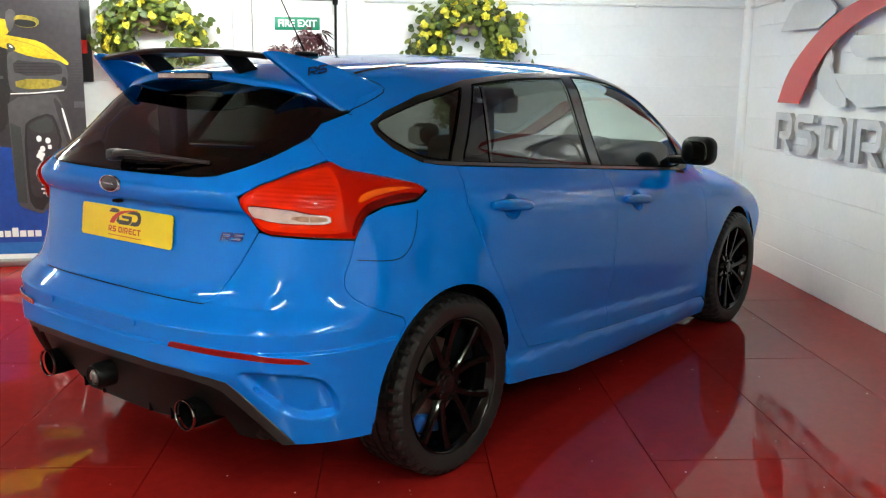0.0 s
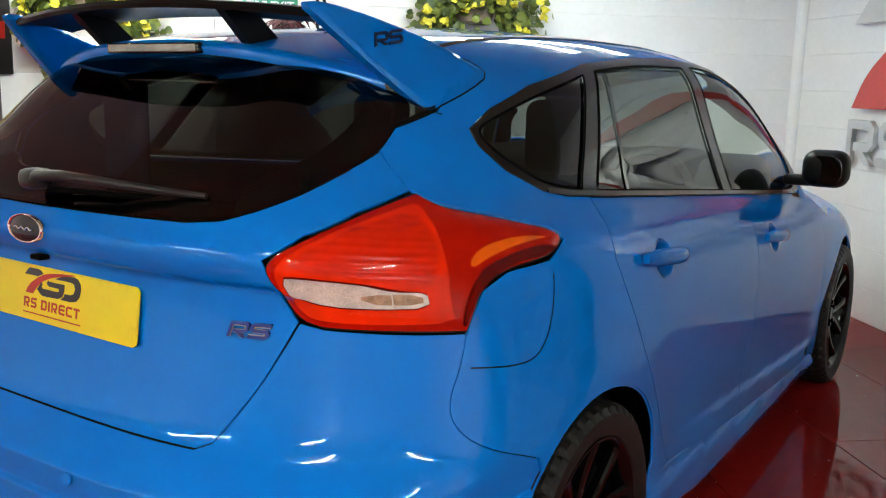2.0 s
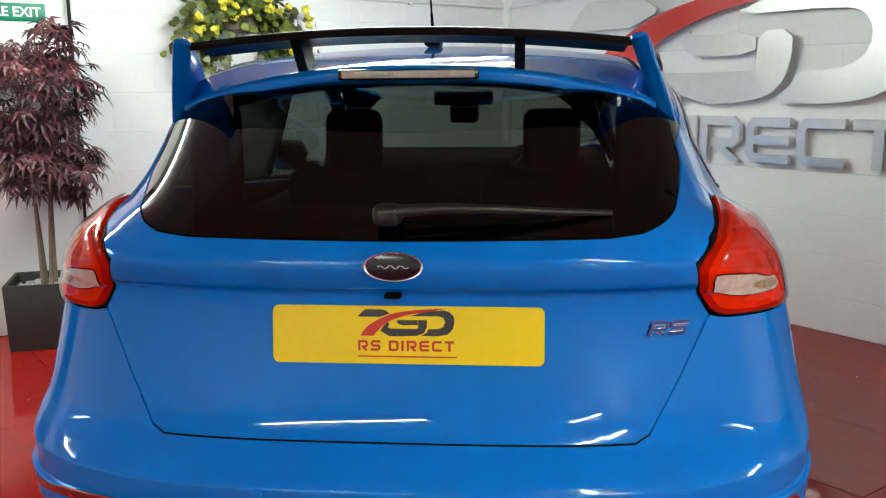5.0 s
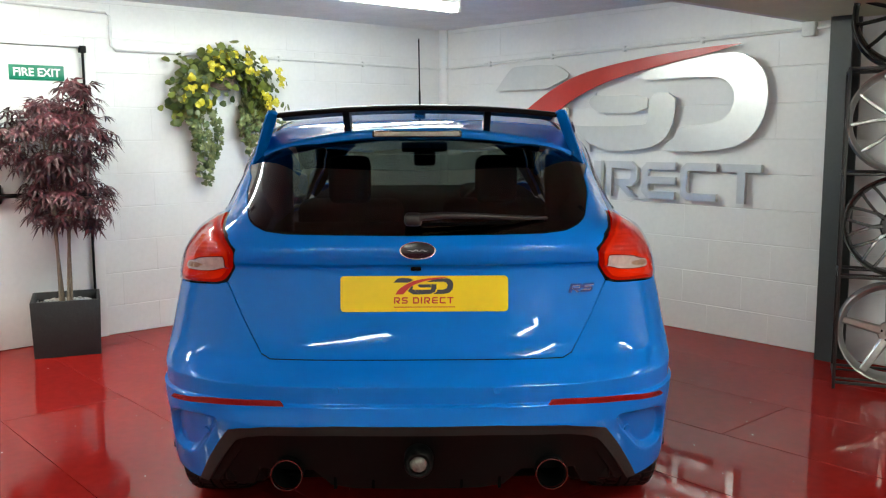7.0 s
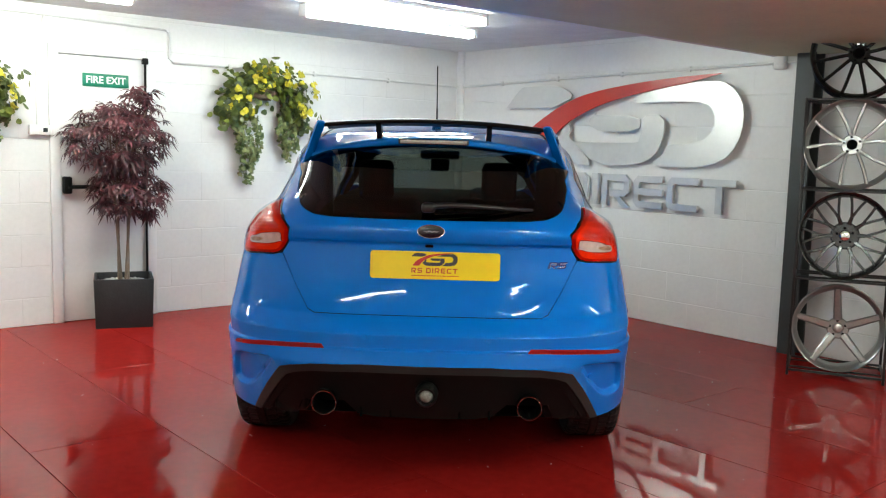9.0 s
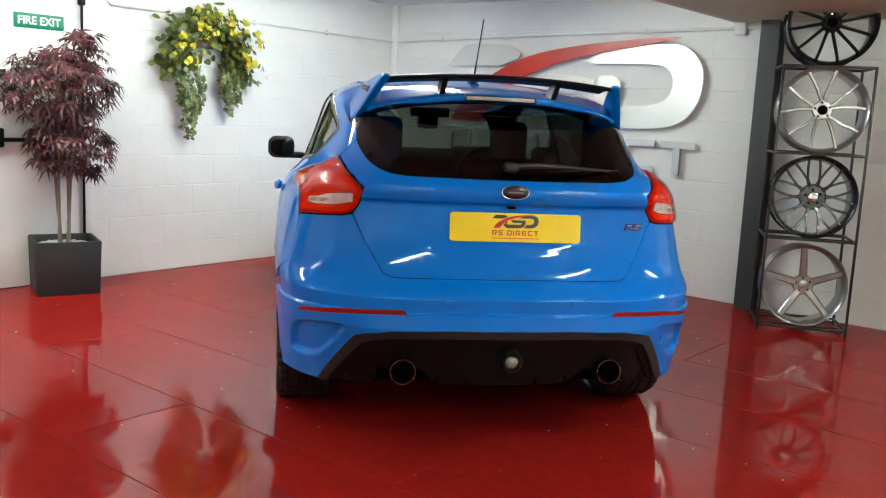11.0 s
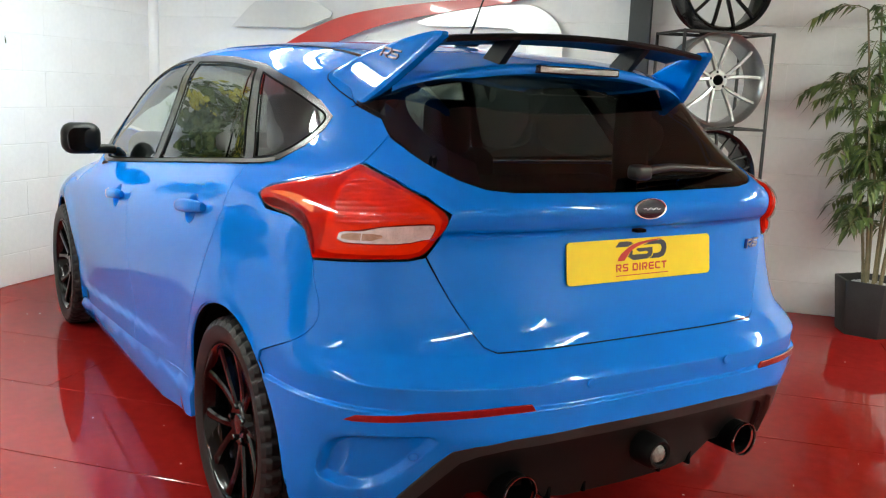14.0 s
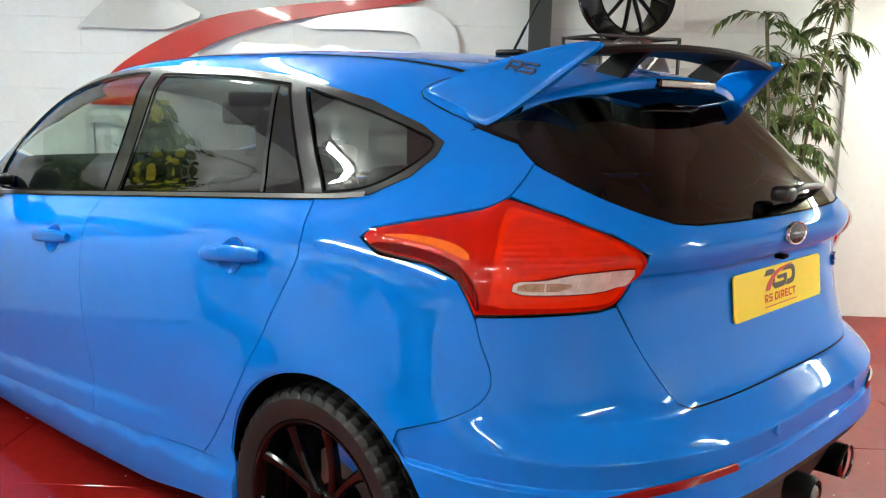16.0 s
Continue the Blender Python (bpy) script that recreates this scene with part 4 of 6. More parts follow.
    # wheel arch lips and liners
    for cy, line in ((-0.035, REAR_ARCH), (AXLE, FRONT_ARCH)):
        ribbon("arch_lip", line, 0.010, PAINT, car, skin(-0.004, sg))
        rr = 0.385
        liner = []
        for x in (0.60, 0.862):
            liner.append([(sg * x, cy + rr * math.cos(radians(a)), 0.325 + rr * math.sin(radians(a))) for a in range(-8, 190, 6)])
        k = len(liner[0])
        part("arch_liner", mesh_of("arch_liner", liner[0] + liner[1], [(i, i + 1, k + i + 1, k + i) for i in range(k - 1)], DULL_BLACK), None, car)
    # door handles
    for s0, s1, z0, z1 in ((1.615, 1.865, 0.944, 0.918), (2.650, 2.895, 0.862, 0.838)):
        mid, zm = (s0 + s1) / 2, (z0 + z1) / 2
        cup = CUPS[0 if s0 < 2 else 1]

        def cup_skin(s, z, sg=sg, cup=cup):
            p = on_body(sg * s, z)
            d = np.clip(reach(np.stack([s, z], 1), cup) / 0.024, 0, 1)
            return p + (0.0002 - 0.024 * d)[:, None] * normal_at(p)

        handle_cup = sheet("handle_recess", [cup], PAINT, car, cup_skin, step=0.008, rim=0.0, shaped=True)
        pts = []
        for i in range(13):
            t = i / 12
            q = on_body(np.array([sg * (s0 + (s1 - s0) * t)]), np.array([z0 + (z1 - z0) * t]))
            pts.append(Vector((q + (0.012 + 0.016 * math.sin(math.pi * t) ** 0.5) * normal_at(q))[0]))
        bm = bmesh.new()
        rings = []
        for i, q in enumerate(pts):
            t = i / 12
            w = 0.021 * (0.62 + 0.38 * math.sin(math.pi * t) ** 0.4)
            rings.append([bm.verts.new(q + Vector((sg * 0.009 * math.cos(a), 0, w * math.sin(a)))) for a in np.linspace(0, 2 * math.pi, 15)[:-1]])
        for a, b in zip(rings, rings[1:]):
            for k in range(14):
                bm.faces.new((a[k], a[(k + 1) % 14], b[(k + 1) % 14], b[k]))
        bm.faces.new(rings[0]), bm.faces.new(rings[-1][::-1])
        bmesh.ops.recalc_face_normals(bm, faces=bm.faces)
        part("door_handle", angle_smooth(bm, 50), PAINT, car, "blue door handle")
    # mirror
    mirror = part("door_mirror", slab(-0.115, 0.075, -0.055, 0.080, -0.076, 0.080, 0.055, 6), SATIN_BLACK, car, "black door mirror", m=pose(sg * 0.915, 1.985, 1.036) @ Matrix.Diagonal((sg * 0.9, 0.95, 0.92, 1)))
    part("mirror_glass", plate_sheet(0.078, 0.058, 0.045, 0.002), MIRROR, mirror, "mirror glass", m=pose(-0.015, -0.050, 0.0, 0, 0, -16) @ pose(0, -0.006, 0, 90, 0, 0))
    part("mirror_arm", slab(-0.19, -0.07, -0.02, 0.05, -0.075, -0.03, 0.015, 3), SATIN_BLACK, mirror)

# roof, screen, bonnet
roof_half = [(0, -0.40), (0.3, -0.39), (0.45, -0.33), (SEAM - 0.004, -0.13), (SEAM - 0.004, 1.18), (0.45, 1.26), (0.25, 1.31), (0, 1.33)]
sheet("roof", [mirrored(roof_half)], PAINT, car, roof_skin(), step=0.02, gap=0.001, label="blue roof panel")
for sg in (-1, 1):
    ribbon("roof_ditch", [(sg * SEAM, -0.13), (sg * SEAM, 1.6)], 0.013, DULL_BLACK, car, roof_skin(0.0012))
sheet("windscreen", [mirrored([(0, 1.335), (0.25, 1.315), (0.45, 1.265), (SEAM - 0.004, 1.185), (SEAM + 0.005, 1.60), (0.60, 1.98), (0.66, 2.22), (0.5, 2.36), (0.25, 2.45), (0, 2.48)])], CLEAR_GLASS, car, roof_skin(-0.003), step=0.04, rim=0, label="clear windscreen")
sheet("bonnet", [mirrored([(0, 2.49), (0.25, 2.46), (0.5, 2.37), (0.66, 2.24), (0.73, 2.5), (0.72, 2.9), (0.66, 3.2), (0.4, 3.4), (0, 3.43)])], PAINT, car, roof_skin(), step=0.035, gap=0.002, label="blue bonnet")

# spoiler
FIN_LEAN = 0.32
base_rows = []
for t in np.linspace(-1, 1, 41):
    x = 0.535 * t
    bend = abs(t) ** 2.5
    zr = float(on_roof(np.array([x * 0.96]), np.array([-0.20]))[0, 2])
    lip = 1.398 - 0.018 * t * t - 0.055 * bend
    back = -0.445 + 0.12 * bend
    base_rows.append([(x, -0.17, zr + 0.003), (x, -0.27, zr * 0.55 + lip * 0.45 + 0.012), (x, back + 0.03, lip + 0.010), (x, back, lip + 0.004), (x, back - 0.004, lip - 0.006), (x, back + 0.004, lip - 0.020), (x, back + 0.07, lip - 0.032), (x, -0.24 + 0.02 * bend, lip - 0.035)])
k = len(base_rows[0])
verts = [v for r in base_rows for v in r]
faces = [(i * k + j, i * k + j + 1, (i + 1) * k + j + 1, (i + 1) * k + j) for i in range(len(base_rows) - 1) for j in range(k - 1)]
spoiler = part("spoiler", mesh_of("spoiler", verts, [f for n, f in enumerate(faces) if n % (k - 1) < 5], PAINT), None, car, "large blue rear spoiler with black blade")
part("underside", mesh_of("underside", verts, [f for n, f in enumerate(faces) if n % (k - 1) >= 5], PAINT), None, spoiler, "shaded blue spoiler underside")
bm = bmesh.new()
rows = []
for t in np.linspace(-1, 1, 33):
    x, z = 0.462 * t, 1.470 - 0.024 * t * t
    y = -0.475 - 0.045 * (1 - t * t)
    prof = [(0.0, 0.002), (0.004, 0.010), (0.03, 0.013), (0.09, 0.008), (0.15, -0.010), (0.15, -0.014), (0.09, -0.004), (0.03, -0.003), (0.004, -0.006)]
    rows.append([bm.verts.new((x, y + a, z + b)) for a, b in prof])
for a, b in zip(rows, rows[1:]):
    for j in range(len(a)):
        bm.faces.new((a[j], a[(j + 1) % len(a)], b[(j + 1) % len(a)], b[j]))
bmesh.ops.recalc_face_normals(bm, faces=bm.faces)
part("blade", angle_smooth(bm, 40), SATIN_BLACK, spoiler, "black spoiler blade")
for sg in (-1, 1):
    bm = slab(sg * 0.235 - 0.011, sg * 0.235 + 0.011, 0, 0.10, 0, 1, 0.0)
    for v in bm.verts:
        v.co.y, v.co.z = (-0.40 if v.co.z < 0.5 else -0.475) + v.co.y * (1.0 if v.co.z < 0.5 else 0.9), 1.395 + 0.068 * v.co.z
    part("blade_support", bm, SATIN_BLACK, spoiler)
    # end plate: outer face from the quarter up and in to the tip
    outer_loop = soft([(-0.085, 1.338), (-0.075, 1.352), (-0.10, 1.368), (-0.20, 1.408), (-0.33, 1.445), (-0.44, 1.466), (-0.487, 1.467), (-0.496, 1.458), (-0.47, 1.435), (-0.37, 1.350), (-0.264, 1.272), (-0.245, 1.272), (-0.15, 1.308)], 2)

    def fin_x(y, z):
        return 0.621 - FIN_LEAN * (z - 1.29) - 0.19 * (np.hypot(-0.10 - y, 0.05) + (-0.10 - y)) / 2

    ring = []
    bm = bmesh.new()
    from mathutils.geometry import delaunay_2d_cdt
    lp = dense(outer_loop, 0.008)
    gx, gy = np.meshgrid(np.arange(-0.49, -0.07, 0.008), np.arange(1.285, 1.465, 0.008), indexing="ij")
    gp = np.stack([gx.ravel(), gy.ravel()], 1)
    gp = gp[reach(gp, lp) > 0.005]
    v2, _, fs, *_ = delaunay_2d_cdt([Vector(q) for q in [*lp, *gp]], [(i, (i + 1) % len(lp)) for i in range(len(lp))], [], 1, 1e-6)
    v2 = np.array([tuple(v) for v in v2])
    edge = np.clip(reach(v2, lp) / 0.012, 0, 1)
    xo = fin_x(v2[:, 0], v2[:, 1])
    ov = [bm.verts.new((sg * (x - 0.005 * (1 - e) ** 2), y, z)) for (y, z), x, e in zip(v2, xo, edge)]
    iv = [bm.verts.new((sg * (x - 0.040 + 0.018 * (1 - e) ** 2), y, z)) for (y, z), x, e in zip(v2, xo, edge)]
    for f in fs:
        bm.faces.new([ov[i] for i in f]), bm.faces.new([iv[i] for i in f[::-1]])
    n = len(lp)
    for i in range(n):
        try:
            bm.faces.new((ov[i], ov[(i + 1) % n], iv[(i + 1) % n], iv[i]))
        except ValueError:
            pass
    bmesh.ops.recalc_face_normals(bm, faces=bm.faces)
    part("end_plate", angle_smooth(bm, 50), PAINT, spoiler, "blue spoiler end plate")
    ribbon("seal", soft([(1.19, 1.266), (1.165, 1.272), (1.29, 1.315), (1.36, 1.345), (1.345, 1.37), (1.31, 1.385)], 1, False), 0.003, DULL_BLACK, car, skin(0.0006, sg))
    yz = (-0.326, 1.410)
    x = float(fin_x(np.array([yz[0]]), np.array([yz[1]]))[0])
    nrm = Vector((sg * 1.0, -0.19, FIN_LEAN)).normalized()
    along = Vector((0, sg, 0))
    along = (along - nrm * along.dot(nrm)).normalized()
    fm = Matrix((along, nrm.cross(along), nrm)).transposed().to_4x4()
    part("end_plate_mark", rs_mark(0.038, 0.004, MARK_NAVY, 0.15), None, spoiler, "dark letter mark", m=Matrix.Translation((sg * (x + 0.0022), *yz)) @ fm @ pose(0, 0, 0, 0, 0, sg * 6))
lamp = part("brake_lamp", slab(-0.150, 0.150, -0.4535, -0.42, 1.376, 1.3985, 0.005), GLOSS_BLACK, spoiler, "slim high brake lamp")
part("lens", slab(-0.142, 0.142, -0.4555, -0.43, 1.3795, 1.3955, 0.003), LAMP_PALE, lamp, "pale clear lens")

# aerial
aerial = part("aerial", tube([(0, 0.135 - 0.62 * t * 0.26, 1.478 + t * 0.262) for t in np.linspace(0, 1, 24)], 0.0042, 8, taper=lambda t: 1.0 if t < 0.3 else 0.62), SATIN_BLACK, car, "thin black roof aerial")
part("foot", slab(-0.022, 0.022, 0.09, 0.19, 1.468, 1.487, 0.009, 3), SATIN_BLACK, aerial)

# rear wiper
wiper = part("rear_wiper", joined(tube([(0.0, -0.735, 1.122), (0.02, -0.742, 1.137), (0.09, -0.735, 1.141), (0.20, -0.722, 1.137), (0.31, -0.700, 1.130), (0.41, -0.668, 1.124)], 0.011, 8, taper=lambda t: 1.25 - 0.75 * t),
             slab(-0.035, 0.02, -0.752, -0.70, 1.108, 1.148, 0.014, 3)), WIPER, car, "black rear wiper")
part("blade", tube([(0.02, -0.716, 1.110), (0.2, -0.705, 1.112), (0.40, -0.655, 1.114)], 0.006, 6), DULL_BLACK, wiper)

# wheels
TYRE = [(-0.098, 0.243), (-0.108, 0.25), (-0.117, 0.275), (-0.116, 0.298), (-0.108, 0.314), (-0.094, 0.3215), (-0.072, 0.3230), (-0.070, 0.3165), (-0.062, 0.3165), (-0.060, 0.3235), (-0.024, 0.324), (-0.022, 0.317), (-0.013, 0.317),
        (-0.011, 0.324)]
TYRE = TYRE + [(-a, r) for a, r in TYRE[::-1]]


def build_wheel():
    rim = lathe([(-0.095, 0.238), (-0.09, 0.232), (0.06, 0.222), (0.085, 0.226), (0.097, 0.236), (0.104, 0.2445), (0.107, 0.243), (0.1075, 0.239), (0.102, 0.233), (0.075, 0.226), (0.05, 0.217), (-0.08, 0.226)], 72, "x", True)
    spokes = []
    for k in range(5):
        for d in (-1, 1):
            a0, a1 = radians(72 * k + 90 + d * 6.5), radians(72 * k + 90 + d * 19)
            bm = bmesh.new()
            rows = []
            for t in np.linspace(0, 1, 7):
                a, r = a0 + (a1 - a0) * t, 0.045 + (0.229 - 0.045) * t
                xx = 0.072 + 0.026 * t ** 1.5
                w, th = 0.0150 - 0.0035 * math.sin(math.pi * t) + 0.003 * t ** 4, 0.032 - 0.010 * t
                cy, cz, ty, tz = r * math.cos(a), r * math.sin(a), -math.sin(a), math.cos(a)
                rows.append([bm.verts.new((xx + dx, cy + ty * o, cz + tz * o)) for dx, o in ((0, -w * 0.55), (0, w * 0.55), (-0.006, w), (-th, w * 0.8), (-th, -w * 0.8), (-0.006, -w))])
            for p, q in zip(rows, rows[1:]):
                for j in range(6):
                    bm.faces.new((p[j], p[(j + 1) % 6], q[(j + 1) % 6], q[j]))
            bm.faces.new(rows[0]), bm.faces.new(rows[-1][::-1])
            bmesh.ops.recalc_face_normals(bm, faces=bm.faces)
            spokes.append(angle_smooth(bm, 30))
    hub = (lathe([(0.03, 0.0), (0.03, 0.072), (0.068, 0.068), (0.078, 0.058), (0.074, 0.036), (0.074, 0.0)], 40, "x"))
    wheel = part("wheel", rim, RIM_BLACK, car, "black multi-spoke alloy wheel with low tyre")
    for bm in spokes:
        part("spoke", bm, RIM_BLACK, wheel)
    part("hub", hub, RIM_BLACK, wheel)
    bm = lathe(TYRE, 360, "x")
    for v in bm.verts:
        r = math.hypot(v.co.y, v.co.z)
        k = int(round(math.degrees(math.atan2(v.co.z, v.co.y)) + (abs(v.co.x) - 0.06) * 90)) % 360
        if abs(v.co.x) > 0.058 and r > 0.305 and k % 8 < 2:
            f = (r - 0.010) / r
            v.co.y *= f
            v.co.z *= f
    angle_smooth(bm, 24)
    part("tyre", bm, RUBBER, wheel, "low-profile black tyre", smooth=False)
    part("centre_cap", lathe([(0.074, 0.031), (0.079, 0.029), (0.081, 0.015), (0.081, 0.0)], 32, "x"), GLOSS_BLACK, wheel)
    for k in range(5):
        a = radians(72 * k + 54)
        part("wheel_nut", lathe([(0.06, 0.010), (0.082, 0.010), (0.085, 0.007), (0.085, 0.0)], 6, "x"), RIM_BLACK, wheel, m=pose(0, 0.054 * math.cos(a), 0.054 * math.sin(a)))
    part("brake_disc", lathe([(0.0, 0.05), (0.0, 0.155), (-0.012, 0.156), (-0.024, 0.155), (-0.024, 0.05)], 56, "x", True), STEEL, wheel, "worn steel brake disc")
    part("disc_bell", lathe([(0.0, 0.07), (0.03, 0.066), (0.034, 0.0)], 36, "x"), DULL_BLACK, wheel)
    cal = slab(-0.04, 0.035, -0.085, 0.085, -0.028, 0.035, 0.018, 3)
    part("brake_caliper", cal, CALIPER, wheel, "blue brake caliper", m=pose(0, 0, 0, 155, 0, 0) @ pose(0, 0, 0.15))
    return wheel


wheel = build_wheel()
wheel.matrix_local = pose(0.765, 0, 0.3235, 12, 0, 0)
for x, y, turn, yaw in ((0.775, AXLE, 40, 0), (-0.765, 0, 190, 180), (-0.775, AXLE, 70, 180)):
    copy_thing(wheel, pose(x, y, 0.3235, 0, 0, yaw) @ pose(0, 0, 0, turn, 0, 0))

# interior
part("cabin_floor", slab(-0.70, 0.70, -0.62, 2.3, 0.30, 0.36, 0.02), TRIM, car)
part("boot_cover", slab(-0.56, 0.56, -0.62, -0.05, 0.985, 1.0, 0.005), TRIM, car)
part("bulkhead", slab(-0.66, 0.66, 2.2, 2.28, 0.3, 0.9, 0.02), TRIM, car)
part("dashboard", slab(-0.64, 0.64, 1.66, 2.26, 0.62, 1.062, 0.07, 4), TRIM, car, "black dashboard")
part("binnacle", slab(0.20, 0.50, 1.54, 1.84, 0.97, 1.10, 0.05, 5), TRIM, car)
part("headlining", mesh_of("headlining", [(x, y, float(on_roof(np.array([x * 0.93]), np.array([y]))[0, 2]) - 0.035) for y in np.linspace(-0.30, 1.25, 9) for x in np.linspace(-0.52, 0.52, 9)],
     [(i * 9 + j, i * 9 + j + 1, (i + 1) * 9 + j + 1, (i + 1) * 9 + j) for i in range(8) for j in range(8)], TRIM), None, car)
for sg in (-1, 1):
    seat = part("front_seat", joined(slab(-0.25, 0.25, -0.05, 0.5, 0.40, 0.56, 0.06, 4), slab(-0.25, 0.25, -0.20, -0.03, 0.5, 1.08, 0.06, 4)), TRIM, car, "black sports seat", m=pose(sg * 0.345, 0.95, 0))
    part("headrest", slab(-0.098, 0.098, -0.22, -0.10, 1.06, 1.285, 0.04, 4), TRIM, seat)
    part("door_card", slab(sg * 0.76 - 0.03, sg * 0.76 + 0.03, 0.1, 2.1, 0.35, 0.93, 0.02), TRIM, car)
for sg in (-1, 1):
    part("pillar_trim", slab(min(sg * 0.47, sg * 0.60), max(sg * 0.47, sg * 0.60), -0.16, -0.08, 0.95, 1.325, 0.03, 3), TRIM, car)
part("rear_bench", joined(slab(-0.62, 0.62, 0.0, 0.16, 0.4, 1.04, 0.06, 4), slab(-0.62, 0.62, 0.1, 0.6, 0.36, 0.58, 0.06, 4)), TRIM, car, "black rear bench")
part("steering_wheel", tube([(0.37 + 0.18 * math.cos(a), 1.45 + 0.06 * math.sin(a), 0.93 + 0.17 * math.sin(a)) for a in np.linspace(0, 2 * math.pi, 33)[:-1]], 0.016, 8, True), SATIN_BLACK, car, "black steering wheel")
part("rear_view_mirror", joined(slab(-0.125, 0.125, 1.42, 1.46, 1.285, 1.345, 0.018, 3), slab(-0.06, 0.06, 1.45, 1.60, 1.21, 1.31, 0.02, 3)), SATIN_BLACK, car, "black interior mirror")

# ---- the showroom: u runs along the sign wall from the corner, v along the fire-exit wall ----
ROOM = pose(0.135, 4.72, 0, 0, 0, -49)
LONG, WIDE, HIGH, LOW, EDGE = 9.0, 8.0, 2.285, 2.055, 3.40
FACE_V = Matrix(((1, 0, 0, 0), (0, 0, -1, 0), (0, 1, 0, 0), (0, 0, 0, 1)))
FACE_U = Matrix(((0, 0, 1, 0), (1, 0, 0, 0), (0, 1, 0, 0), (0, 0, 0, 1)))


def room_slab(u0, u1, v0, v1, z0, z1, bevel=0.0):
    return slab(u0, u1, -v1, -v0, z0, z1, bevel)


def built(name, bm, mat, label, category, kind="structure", m=None):
    ob = part(name, bm, mat, None)
    ob.matrix_world = ROOM if m is None else m
    return tagged(ob, label, category, kind=kind)


def at(u, v, z=0.0, turn=0.0):
    return ROOM @ pose(u, -v, z, 0, 0, turn)


floor = built("floor", room_slab(-0.2, LONG + 0.2, -0.2, WIDE + 0.2, -0.2, -0.012), JOINT, "glossy red painted board floor with dark joints", "floor")
built("ceiling", joined(room_slab(-0.2, EDGE, -0.2, WIDE + 0.2, HIGH, HIGH + 0.2), room_slab(EDGE - 0.05, EDGE, -0.2, WIDE + 0.2, LOW, HIGH)), CEILING, "white textured plaster ceiling", "ceiling")
built("soffit", room_slab(EDGE, LONG + 0.2, -0.2, WIDE + 0.2, LOW, LOW + 0.2), SOFFIT, "beige lower ceiling over the showroom", "ceiling")
DOOR = (3.195, 3.835, 1.955)
wall_left = built("wall_west", joined(room_slab(-0.2, -0.006, -0.2, DOOR[0], 0, HIGH), room_slab(-0.2, -0.006, DOOR[1], WIDE + 0.2, 0, HIGH), room_slab(-0.2, -0.006, DOOR[0], DOOR[1], DOOR[2], HIGH)), WALL, "white painted block wall with fire exit", "wall")
wall_right = built("wall_north", room_slab(0, LONG + 0.2, -0.2, -0.006, 0, HIGH), WALL, "white painted block wall with metal sign", "wall")
built("wall_east", room_slab(LONG, LONG + 0.2, 0, WIDE + 0.2, 0, HIGH), WALL, "plain white showroom wall", "wall")
built("wall_south", room_slab(0, LONG, WIDE, WIDE + 0.2, 0, HIGH), WALL, "plain white showroom wall", "wall")
built("corner_pier", tube([(0.012, -0.012, 0), (0.012, -0.012, 1.2), (0.012, -0.012, HIGH)], 0.045, 10), WALL, "white boxed pipe in the corner", "trim")
built("pilaster", room_slab(5.60, 6.05, 0.0, 0.05, 0, LOW, 0.004), WALL, "white wall pilaster", "wall")

# lamps
def batten(u, v, z, glow=TUBE_GLOW, turn=0):
    lamp = tagged(empty_thing("ceiling_light", at(u, v, z, turn)), "white fluorescent batten with glowing diffuser on ceiling", "lamp", "ceiling lights")
    part("body", slab(-0.045, 0.045, -0.75, 0.75, -0.03, 0, 0.006), FITTING, lamp)
    part("diffuser", slab(-0.044, 0.044, -0.74, 0.74, -0.080, -0.031, 0.018, 3), glow, lamp, "glowing white diffuser")
    for e in (-1, 1):
        part("end_cap", slab(-0.047, 0.047, e * 0.755 - 0.014, e * 0.755 + 0.014, -0.087, 0, 0.008), FITTING, lamp)
    return lamp


# Only the first two battens are seen; the others are added out of view.
for u, v, z, tube_light in ((1.47, 1.95, HIGH, TUBE_GLOW), (2.06, 2.38, HIGH, TUBE_GLOW), (1.02, 4.45, HIGH, TUBE_STRONG), (1.40, 6.6, HIGH, TUBE_GLOW),
                            (6.6, 1.5, LOW, TUBE_STRONG), (6.0, 3.8, LOW, TUBE_WEAK), (5.7, 6.2, LOW, TUBE_WEAK), (8.0, 4.9, LOW, TUBE_WEAK)):
    batten(u, v, z, tube_light, 0 if z == HIGH else 90)

# fire exit
door = built("door_1", room_slab(-0.05, -0.005, DOOR[0] + 0.004, DOOR[1] - 0.004, 0.004, DOOR[2] - 0.004, 0.003), DOOR_WHITE, "white fire exit door with black push bar", "door")


def room_part(name, bm, mat, parent, label=""):
    return part(name, bm, mat, parent, label)


for a in (DOOR[1] + 0.035, DOOR[0] - 0.035):
    room_part("door_frame", room_slab(-0.02, 0.022, a - 0.035, a + 0.035, 0, DOOR[2] + 0.065, 0.004), DOOR_WHITE, door)
room_part("door_head", room_slab(-0.02, 0.022, DOOR[0] - 0.0, DOOR[1] + 0.0, DOOR[2], DOOR[2] + 0.065, 0.004), DOOR_WHITE, door)
room_part("push_bar", joined(room_slab(0.0, 0.055, DOOR[1] - 0.07, DOOR[1] - 0.01, 0.95, 1.075, 0.012), tube([(0.05, -(DOOR[1] - 0.04), 1.0), (0.05, -(DOOR[0] + 0.04), 1.0)], 0.014, 8), room_slab(0.0, 0.05, DOOR[0] + 0.005, DOOR[0] + 0.055, 0.94, 1.06, 0.012)), SATIN_BLACK, door, "black panic push bar")
